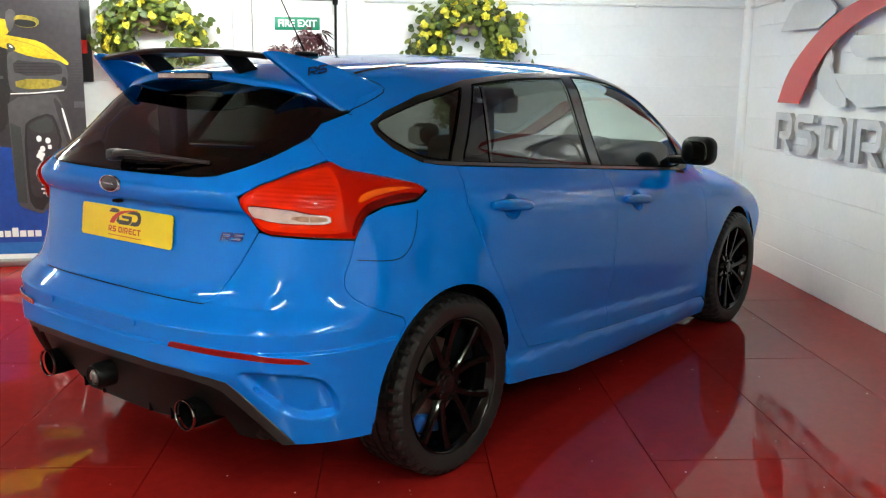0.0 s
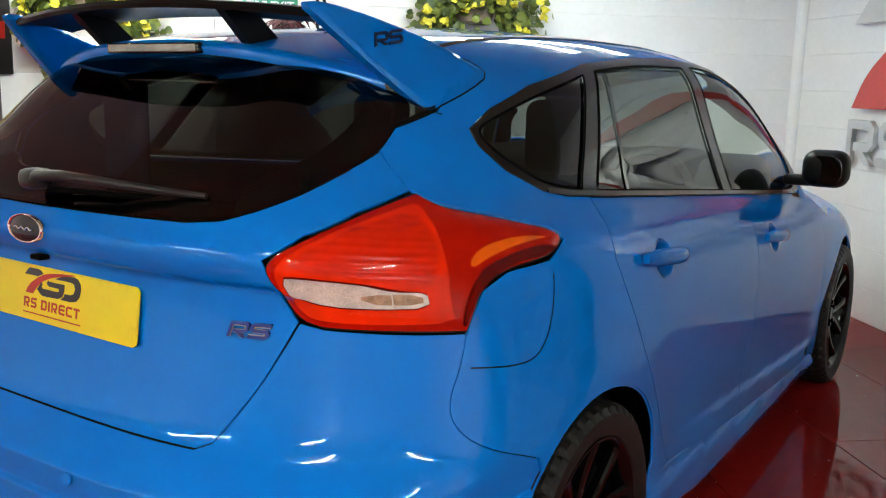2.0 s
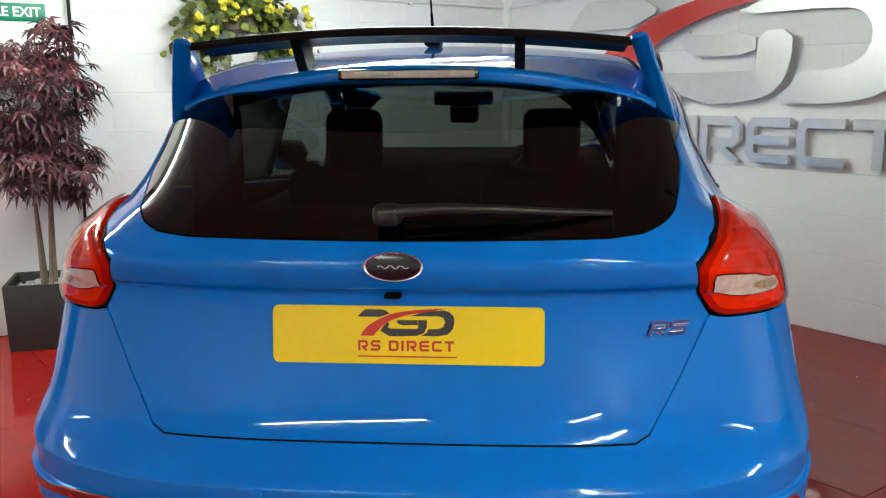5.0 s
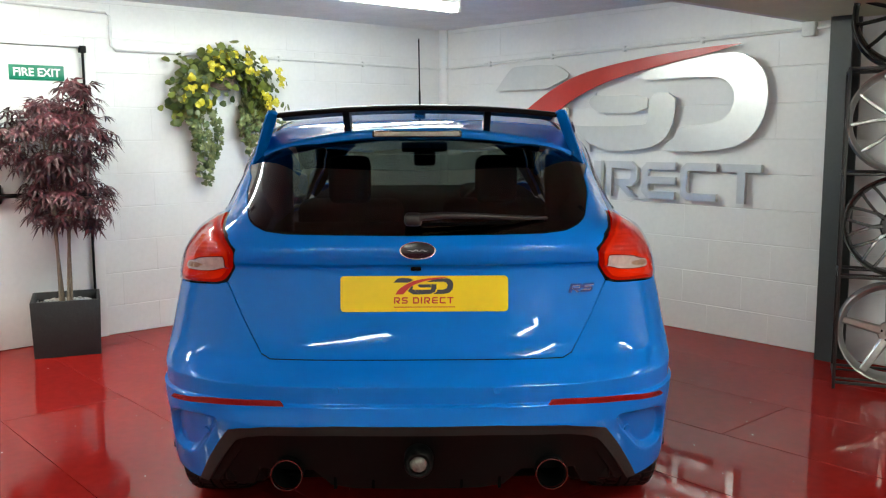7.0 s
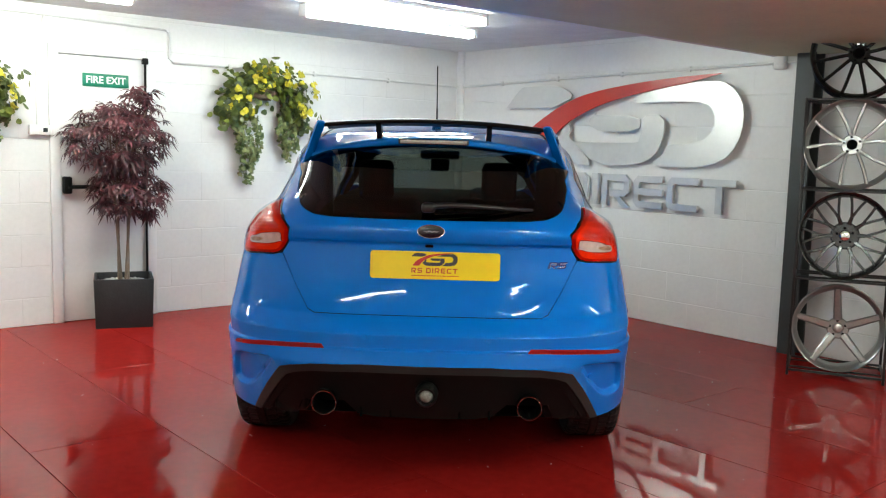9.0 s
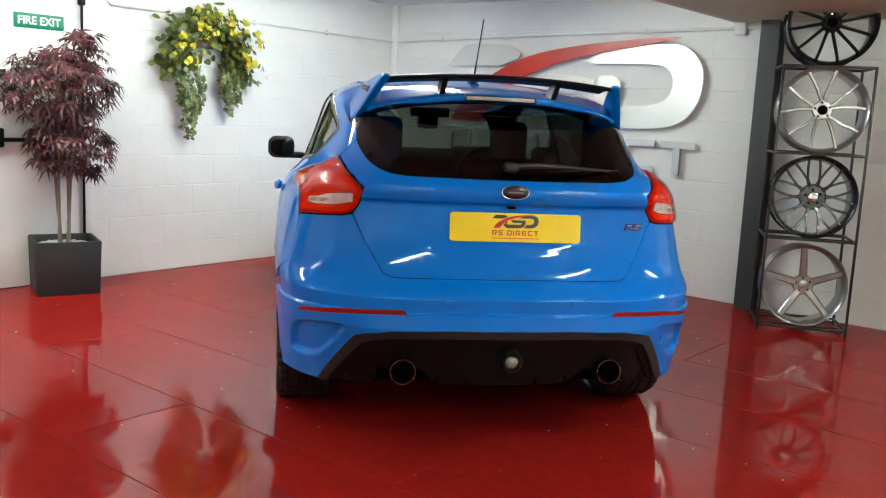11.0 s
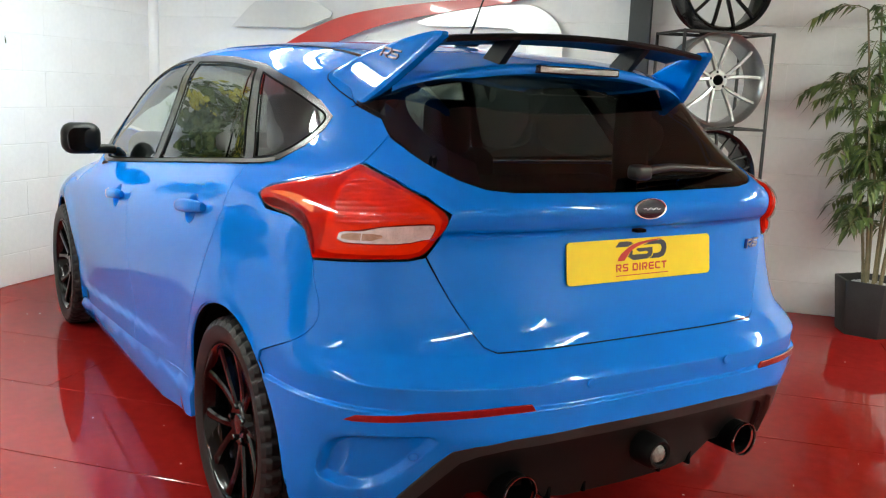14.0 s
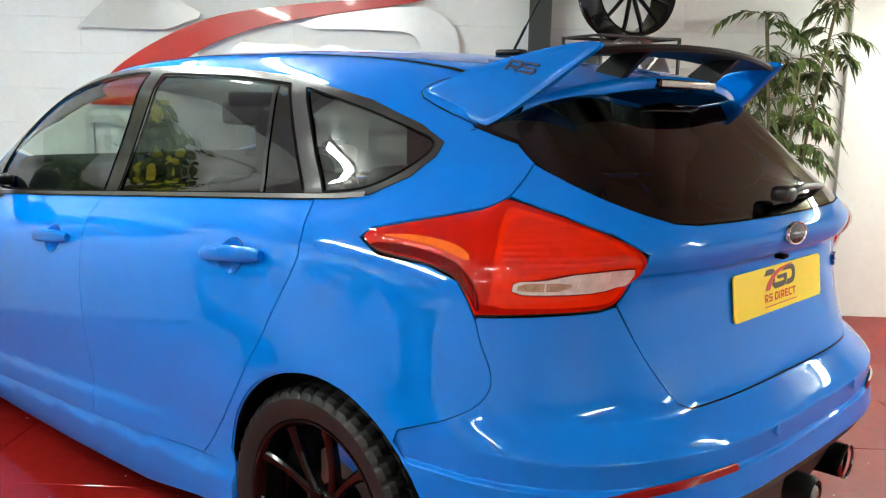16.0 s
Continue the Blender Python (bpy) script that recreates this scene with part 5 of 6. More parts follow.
room_part("vertical_bolt", joined(tube([(0.022, -3.205, 0.1), (0.022, -3.205, 1.95)], 0.009, 8), room_slab(0.0, 0.04, 3.185, 3.225, 1.92, 1.965, 0.004), room_slab(0.0, 0.04, 3.185, 3.225, 0.06, 0.12, 0.004)), SATIN_BLACK, door, "black vertical door bolt")
sign = built("fire_exit_sign", room_slab(-0.002, 0.004, 3.325, 3.665, 1.733, 1.828, 0.001), GREEN_SIGN, "green fire exit sign with white letters on door", "sign", "thing")
me = letters("FIRE EXIT", 0.072, 0.001, WHITE_INK, bold=0.0018, xscale=0.98)
me.transform(Matrix.Translation((0.0046, -3.495, 1.780)) @ FACE_U)
part("lettering", me, None, sign, "white sign lettering")

# conduits
def conduit(pts, label="white plastic cable conduit along wall"):
    return built("conduit", tube([(u, -v, z) for u, v, z in pts], 0.011, 8), PVC, label, "conduit", "thing")


conduit([(0.014, 0.03, 1.945), (0.014, 1.6, 1.955), (0.014, 2.98, 1.950), (0.014, 3.01, 1.98), (0.014, 3.01, 2.17), (0.014, 3.04, 2.195), (0.014, 4.0, 2.215), (0.014, 7.8, 2.22)])
conduit([(0.03, 0.014, 1.945), (1.5, 0.014, 1.982), (3.40, 0.014, 2.013), (3.6, 0.014, 2.02)])
conduit([(0.014, 3.93, 2.20), (0.014, 3.95, 2.05), (0.014, 3.985, 1.98), (0.014, 3.985, 1.43)])
for k, (u, v, z) in enumerate(((0.012, 0.9, 1.951), (0.012, 1.7, 1.955), (0.012, 2.5, 1.953), (0.6, 0.012, 1.96), (1.3, 0.012, 1.977), (2.0, 0.012, 1.99), (2.65, 0.012, 2.0))):
    built("conduit_clip", room_slab(u - 0.012, u + 0.012, v - 0.012, v + 0.012, z - 0.02, z + 0.02, 0.003), PVC, "small white conduit clip on wall", "clip", "thing")
built("junction_box", room_slab(3.36, 3.45, 0.0, 0.05, 1.965, 2.055, 0.014), PVC, "white round-edged conduit junction box on wall", "box", "thing")
box = built("alarm_box", room_slab(0.0, 0.05, 3.90, 4.05, 1.37, 1.44, 0.008), PVC, "small grey switch box on white wall", "box", "thing")
part("switch", room_slab(0.05, 0.058, 3.93, 3.96, 1.39, 1.42, 0.003), GREY_PLASTIC, box)

# steel column
built("column", joined(room_slab(3.595, 3.725, 0.02, 0.034, 0, LOW), room_slab(3.653, 3.667, 0.034, 0.136, 0, LOW), room_slab(3.595, 3.725, 0.136, 0.15, 0, LOW)), POST_GREY, "dark grey steel column against white wall", "column")

# wall sign
sign_mark = tagged(empty_thing("wall_sign", ROOM), "brushed metal dealer sign with red arc on white wall", "sign")
for nm, loop, mat in (("arc", arc_band(), SIGN_RED), ("top_piece", MARK_TOP, ALU), ("leg_piece", MARK_LEG, ALU), ("curve_piece", MARK_S, ALU), ("bar_piece", MARK_BAR, ALU), ("bow_piece", MARK_D_OUT, ALU)):
    me = flat_shape([soft(loop, 1) if nm != "arc" else loop], 0.012)
    me.materials.append(mat)
    me.transform(Matrix.Translation((0.787, -0.052 - (0.014 if nm == "arc" else 0), 1.243)) @ FACE_V)
    part(nm, me, None, sign_mark, "red gloss arc" if nm == "arc" else "brushed metal piece")
for word, u0, u1 in (("RS", 0.742, 1.325), ("DIRECT", 1.450, 3.138)):
    need = [0.24 if ch == "I" else 1.0 for ch in word]
    gapw = 0.045
    unit = (u1 - u0 - gapw * (len(word) - 1)) / sum(need)
    x = u0
    for ch, w in zip(word, need):
        w *= unit
        g = flat_shape(stroke_sign(ch, w, 0.258, 0.052), 0.03)
        g.materials.append(ALU)
        g.transform(Matrix.Translation((x, -0.040, 0.918)) @ FACE_V)
        part("letter", g, None, sign_mark, "raised metal letter")
        x += w + gapw

# floor boards
board_mesh = {}
row_w, length = 0.61, 2.44


def board(du, dv):
    key = (round(du, 3), round(dv, 3))
    if key not in board_mesh:
        bm = bmesh.new()
        x, y, c = du / 2 - 0.0014, dv / 2 - 0.0014, 0.0015
        low = [bm.verts.new((sx * x, sy * y, -0.012)) for sx, sy in ((-1, -1), (1, -1), (1, 1), (-1, 1))]
        mid = [bm.verts.new((sx * x, sy * y, -c)) for sx, sy in ((-1, -1), (1, -1), (1, 1), (-1, 1))]
        top = [bm.verts.new((sx * (x - c), sy * (y - c), 0)) for sx, sy in ((-1, -1), (1, -1), (1, 1), (-1, 1))]
        bm.faces.new(top)
        for a, b in ((low, mid), (mid, top)):
            for i in range(4):
                bm.faces.new((a[i], a[(i + 1) % 4], b[(i + 1) % 4], b[i]))
        me = bpy.data.meshes.new("floor_board")
        bm.to_mesh(me)
        bm.free()
        me.materials.append(RED_FLOOR)
        board_mesh[key] = me
    return board_mesh[key]


def floor_boards():
    rng = random.Random(4)
    v, k = -0.03, 0
    while v < WIDE:
        v1 = min(v + row_w, WIDE)
        u = 2.75 - 3 * length + (k % 2 == 0) * 1.22
        while u < LONG:
            a, b = max(u, -0.03), min(u + length, LONG)
            if b - a > 0.02:
                ob = part("floor_board", board(b - a, v1 - v), None, floor)
                ob.matrix_local = pose((a + b) / 2, -(v + v1) / 2, rng.uniform(-0.0006, 0.0), rng.uniform(-0.02, 0.02), rng.uniform(-0.012, 0.012), 0)
            u += length
        v, k = v1, k + 1


def wall_blocks():
    """Painted blocks in stretcher bond, a few millimetres proud of the joints."""
    course, long_, first = 0.228, 0.457, 0.200
    meshes = {}

    def block(w, h):
        key = (round(w, 2), round(h, 3))
        if key not in meshes:
            bm = bmesh.new()
            x, y, c = w / 2, h / 2 - 0.0004, 0.0042
            low = [bm.verts.new((sx * x, sy * y, 0.0042)) for sx, sy in ((-1, -1), (1, -1), (1, 1), (-1, 1))]
            top = [bm.verts.new((sx * (x - 0.0004), sy * (y - c), 0.0062)) for sx, sy in ((-1, -1), (1, -1), (1, 1), (-1, 1))]
            bm.faces.new(top)
            for i in range(4):
                bm.faces.new((low[i], low[(i + 1) % 4], top[(i + 1) % 4], top[i]))
            me = bpy.data.meshes.new("block")
            bm.to_mesh(me)
            bm.free()
            me.materials.append(WALL)
            meshes[key] = me
        return meshes[key]

    edges = [0.0, first]
    while edges[-1] < HIGH - 0.02:
        edges.append(min(edges[-1] + course, HIGH))
    rng = random.Random(7)
    for wall, end, face in ((wall_left, WIDE, "u"), (wall_right, LONG, "v")):
        for r, (z0, z1) in enumerate(zip(edges, edges[1:])):
            a = -0.2 * (r % 2)
            while a < end:
                b = a + long_
                lo, hi = max(a, 0.0), min(b, end)
                spans = [(lo, hi)]
                if face == "u" and z0 < DOOR[2] + 0.06:
                    spans = [(p, q) for p, q in ((lo, min(hi, DOOR[0] - 0.072)), (max(lo, DOOR[1] + 0.072), hi)) if q - p > 0.03]
                for p, q in spans:
                    if q - p > 0.03:
                        ob = part("block", block(q - p, z1 - z0), None, wall)
                        lift = rng.uniform(-0.0003, 0.0003)
                        if face == "u":
                            ob.matrix_local = Matrix.Translation((-0.0062 + lift, -(p + q) / 2, (z0 + z1) / 2)) @ FACE_U
                        else:
                            ob.matrix_local = Matrix.Translation(((p + q) / 2, 0.0062 - lift, (z0 + z1) / 2)) @ FACE_V
                a = b

# ---- wheel rack ----
RACK = at(3.967, 0.68, 0, 26.4)
rack = tagged(empty_thing("wheel_rack", RACK), "black metal display rack holding alloy wheels", "rack")
RW, RD, LEVELS = 0.545, 0.40, (0.035, 0.615, 1.165, 1.715)
for x in (0, RW):
    for y in (0, RD):
        part("post", slab(x - 0.008, x + 0.008, y - 0.008, y + 0.008, 0, LEVELS[-1] + 0.008, 0.002), RACK_BLACK, rack)
for z in LEVELS:
    for y in (0, RD):
        part("rail", slab(0.0, RW, y - 0.007, y + 0.007, z - 0.007, z + 0.007, 0.002), RACK_BLACK, rack)
    for x in (0, RW):
        part("rail", slab(x - 0.007, x + 0.007, 0, RD, z - 0.007, z + 0.007, 0.002), RACK_BLACK, rack)
    for y in (0.10, 0.30):
        part("cradle_bar", tube([(0.0, y, z), (RW, y, z)], 0.006, 6), RACK_BLACK, rack)


def spoke_strip(path, w0, w1, front, depth):
    """One tapered spoke along points of (radius, angle); front gives its face's depth by radius."""
    bm = bmesh.new()
    rows, n = [], len(path)
    pts = [(r * math.cos(a), r * math.sin(a)) for r, a in path]
    for i, (x, y) in enumerate(pts):
        p, q = pts[max(i - 1, 0)], pts[min(i + 1, n - 1)]
        d = Vector((q[0] - p[0], q[1] - p[1])).normalized()
        t = i / (n - 1)
        w, z = w0 + (w1 - w0) * t, front(path[i][0])
        rows.append([bm.verts.new((x - d.y * o, y + d.x * o, z + dz)) for o, dz in ((-w * 0.6, 0), (w * 0.6, 0), (w, -0.008), (w * 0.8, -depth), (-w * 0.8, -depth), (-w, -0.008))])
    for p, q in zip(rows, rows[1:]):
        for j in range(6):
            bm.faces.new((p[j], p[(j + 1) % 6], q[(j + 1) % 6], q[j]))
    bm.faces.new(rows[0]), bm.faces.new(rows[-1][::-1])
    bmesh.ops.recalc_face_normals(bm, faces=bm.faces)
    return angle_smooth(bm, 35)


def alloy_wheel(style, mat, label, R=0.27):
    """A bare rim, face towards local +z."""
    ob = part("alloy_wheel", joined(lathe([(-0.20, R), (-0.205, R - 0.004), (-0.19, R - 0.014), (-0.13, R - 0.02), (-0.02, R - 0.022), (0.0, R - 0.012), (0.012, R), (0.018, R + 0.003), (0.022, R), (0.020, R - 0.006), (0.004, R - 0.016), (-0.012, R - 0.026), (-0.03, R - 0.03), (-0.19, R - 0.024)], 72, "z", True)), mat, None)
    tagged(ob, label, "alloy wheel", "wheels on the rack")
    face = lambda r: 0.004 - 0.030 * (1 - min(1, r / (R - 0.02))) ** 1.2
    ri = R - 0.020
    spokes = []
    if style == "twelve":
        for k in range(12):
            spokes.append(spoke_strip([(0.05 + (ri - 0.05) * t, radians(30 * k + 4 * math.sin(2 * t))) for t in np.linspace(0, 1, 6)], 0.011, 0.010, face, 0.024))
    elif style == "ten":
        for k in range(5):
            for d in (-1, 1):
                spokes.append(spoke_strip([(0.055 + (ri - 0.055) * t, radians(72 * k + 90 + d * (7 + 12 * t ** 0.7))) for t in np.linspace(0, 1, 7)], 0.0115, 0.0105, face, 0.024))
    elif style == "mesh":
        for k in range(10):
            spokes.append(spoke_strip([(0.07 + 0.05 * t, radians(36 * k)) for t in (0, 0.5, 1)], 0.014, 0.010, face, 0.02))
            for d in (-1, 1):
                spokes.append(spoke_strip([(0.112 + (ri - 0.112) * t, radians(36 * k + d * 10.5 * t ** 0.8)) for t in np.linspace(0, 1, 6)], 0.008, 0.008, face, 0.02))
    else:
        for k in range(5):
            spokes.append(spoke_strip([(0.05 + (ri - 0.05) * t, radians(72 * k + 90)) for t in np.linspace(0, 1, 6)], 0.027, 0.020, face, 0.024))
    for sp in spokes:
        part("spoke", sp, None, ob).data.materials.append(mat)
    hub = {"mesh": 0.085, "five": 0.066}.get(style, 0.062)
    part("hub", lathe([(-0.05, 0), (-0.05, hub), (-0.028, hub), (-0.022, hub * 0.92), (-0.022, 0.034), (-0.026, 0.031), (-0.026, 0)], 40, "z"), mat, ob)
    part("centre_cap", lathe([(-0.026, 0.030), (-0.018, 0.029), (-0.015, 0.02), (-0.015, 0)], 28, "z"), {"mesh": CHROME, "five": SILVER}.get(style, DULL_BLACK), ob)
    for k in range(5):
        a = radians(72 * k + 20)
        part("bolt_hole", lathe([(-0.0215, 0), (-0.0215, 0.0075), (-0.024, 0.0085)], 12, "z"), DULL_BLACK, ob, m=pose(0.047 * math.cos(a), 0.047 * math.sin(a), 0.0008))
    return ob


STAND = Matrix(((1, 0, 0, 0), (0, 0, -1, 0), (0, 1, 0, 0), (0, 0, 0, 1)))
for style, mat, z, R, lab in (("twelve", RIM_DARK, LEVELS[3], 0.272, "gloss black twelve-spoke alloy wheel on rack"), ("ten", SILVER, LEVELS[2], 0.275, "silver ten-spoke alloy wheel on rack"),
                              ("mesh", GUNMETAL, LEVELS[1], 0.266, "gunmetal mesh alloy wheel on rack"), ("five", SILVER, LEVELS[0], 0.266, "silver five-spoke alloy wheel on rack")):
    w = alloy_wheel(style, mat, lab, R)
    w.matrix_world = RACK @ pose(RW / 2, 0.075, z + R + 0.008, -4, 0, 0) @ STAND @ pose(0, 0, 0, 0, 0, {"twelve": 8, "ten": 5, "mesh": 3, "five": 4}[style])


# ---- plants ----
def leaf_blade(bm, base, out, up, length, width, fold=0.15, droop=0.25):
    """One pointed leaf, folded along its rib and bent down."""
    side = out.cross(up).normalized()
    b = bm.verts.new(base)
    m = base + out * length * 0.45 + up * length * 0.05
    l, r = bm.verts.new(m + side * width / 2 + up * width * fold), bm.verts.new(m - side * width / 2 + up * width * fold)
    c = bm.verts.new(m)
    t = bm.verts.new(base + out * length - up * length * droop)
    bm.faces.new((b, c, l)), bm.faces.new((b, r, c)), bm.faces.new((l, c, t)), bm.faces.new((c, r, t))


def palmate(bm, base, out, up, size, rng):
    """A maple leaf: seven narrow lobes from one point."""
    for k in range(7):
        a = radians((k - 3) * 33 + rng.uniform(-5, 5))
        d = (Matrix.Rotation(a, 3, up) @ out).normalized()
        leaf_blade(bm, base, d, up, size * (1 - 0.11 * abs(k - 3)) * rng.uniform(0.9, 1.1), size * 0.18, 0.1, 0.25)


def rand_dir(rng):
    a, z = rng.uniform(0, 2 * math.pi), rng.uniform(-1, 1)
    r = math.sqrt(1 - z * z)
    return Vector((r * math.cos(a), r * math.sin(a), z))


def planter(name, m, w0, w1, h, sides, label):
    pot = tagged(empty_thing(name, m), label, "plant")
    rot = math.pi / sides

    def ring(r, z):
        k = r / math.cos(math.pi / sides)
        return [(k * math.cos(rot + 2 * math.pi * i / sides), k * math.sin(rot + 2 * math.pi * i / sides), z) for i in range(sides)]

    bm = bmesh.new()
    rows = [[bm.verts.new(c) for c in ring(r, z)] for r, z in ((w0, 0.0), (w1, h), (w1 - 0.02, h), (w1 - 0.025, h - 0.05))]
    for a, b in zip(rows, rows[1:]):
        for i in range(sides):
            bm.faces.new((a[i], a[(i + 1) % sides], b[(i + 1) % sides], b[i]))
    bm.faces.new(rows[0][::-1])
    bmesh.ops.recalc_face_normals(bm, faces=bm.faces)
    bmesh.ops.bevel(bm, geom=[e for e in bm.edges if e.calc_face_angle(0) > 0.5], offset=0.004, segments=2, profile=0.5, affect="EDGES")
    part("pot", angle_smooth(bm), SLATE, pot, "dark slate-look pot")
    rng = random.Random(3)
    stones = []
    for _ in range(90):
        a, r = rng.uniform(0, 6.28), (w1 - 0.045) * math.sqrt(rng.random())
        b = bmesh.new()
        bmesh.ops.create_icosphere(b, subdivisions=1, radius=rng.uniform(0.012, 0.022))
        for v in b.verts:
            v.co = Vector((v.co.x + r * math.cos(a), v.co.y + r * math.sin(a), v.co.z * 0.6 + h - 0.04))
        stones.append(b)
    bed = slab(-w1 * 0.68, w1 * 0.68, -w1 * 0.68, w1 * 0.68, h - 0.07, h - 0.045)
    tagged(part("stones", joined(bed, *stones), PEBBLE, pot, "pale pebbles"), kind="stuff")
    return pot


maple = planter("potted_maple", at(0.245, 3.475, 0, -20), 0.195, 0.205, 0.355, 4, "artificial dark red maple in black square pot")
rng = random.Random(11)
tips = []
for k in range(4):
    a = k * 1.6 + 0.4
    pts = [Vector((0.035 * math.cos(a), 0.035 * math.sin(a), 0.30))]
    for i in range(1, 10):
        t = i / 9
        pts.append(Vector((0.035 * math.cos(a) + 0.07 * t * math.cos(a + 1) + 0.012 * math.sin(7 * t + k), 0.035 * math.sin(a) + 0.07 * t * math.sin(a + 1), 0.30 + 1.15 * t)))
    part("trunk", tube(pts, 0.0115, 8, taper=lambda t: 1 - 0.5 * t), BARK, maple)
    tips.append(pts)
crown, twigs = bmesh.new(), []
clumps = [(Vector((0, -0.02, 1.36)), Vector((0.33, 0.36, 0.27)), 250), (Vector((0.0, 0.04, 0.97)), Vector((0.29, 0.28, 0.20)), 130), (Vector((0.04, 0.13, 1.60)), Vector((0.13, 0.13, 0.13)), 40)]
for centre, half, count in clumps:
    for _ in range(count):
        d = rand_dir(rng)
        rr = rng.uniform(0.45, 1.0) ** 0.6
        p = centre + Vector((d.x * half.x, d.y * half.y, d.z * half.z)) * rr
        out = (Vector((d.x, d.y, d.z * 0.3 - 0.55)) + 0.4 * rand_dir(rng)).normalized()
        up = (Vector((d.x * 0.4, d.y * 0.4, 1)) + 0.5 * rand_dir(rng)).normalized()
        up = (up - out * up.dot(out)).normalized()
        palmate(crown, p, out, up, rng.uniform(0.085, 0.130), rng)
        if rng.random() < 0.16:
            stem = tips[rng.randrange(4)][rng.randrange(5, 10)]
            twigs.append(tube([stem, (stem + p) / 2 + Vector((0, 0, 0.03)), p], 0.0025, 4))
part("crown", crown, MAPLE, maple, "dark red pointed leaves")
tagged(part("branching", joined(*twigs), BARK, maple), kind="stuff")

palm = planter("potted_palm", at(5.145, 0.335, 0, 10), 0.155, 0.185, 0.325, 6, "tall artificial bamboo palm in dark pot")
rng = random.Random(5)
fronds, rachis = bmesh.new(), []
for k in range(7):
    a = k * 0.9
    lean = Vector((0.21 * math.cos(a), 0.17 * math.sin(a), 0))
    top = (1.95, 1.70, 1.90, 1.50, 1.86, 1.62, 1.92)[k]
    pts = [Vector((0.05 * math.cos(a), 0.05 * math.sin(a), 0.28)) + lean * (i / 9) ** 1.3 + Vector((0, 0, (top - 0.28) * i / 9)) for i in range(10)]
    part("cane", tube(pts, 0.010, 7, taper=lambda t: 1 - 0.45 * t), CANE, palm)
    for j in range(15):
        t = rng.uniform(0.20, 1.0) if j else 1.0
        start = pts[0].lerp(pts[-1], t)
        az = rng.uniform(0, 6.28)
        d = Vector((math.cos(az), math.sin(az), rng.uniform(0.25, 0.8))).normalized()
        L = rng.uniform(0.13, 0.27)
        line = [start + d * L * s + Vector((0, 0, -0.55 * L * s * s)) for s in np.linspace(0, 1, 9)]
        rachis.append(tube(line, 0.0022, 4))
        for i in range(1, 9):
            dirn = (line[i] - line[i - 1]).normalized()
            side = dirn.cross(Vector((0, 0, 1))).normalized()
            for sg in (-1, 1):
                out = (dirn * 0.75 + side * sg * 0.8 + Vector((0, 0, -0.30 + rng.uniform(-0.2, 0.15)))).normalized()
                up = (Vector((0, 0, 1)) - out * out.z).normalized()
                leaf_blade(fronds, line[i], out, up, rng.uniform(0.09, 0.16), 0.027, 0.12, 0.22)
        leaf_blade(fronds, line[-1], (line[-1] - line[-2]).normalized(), Vector((0, 0, 1)), 0.15, 0.02)
part("crown", fronds, PALM, palm, "green drooping palm fronds")
tagged(part("stalk_tuft", joined(*rachis), CANE, palm), kind="stuff")


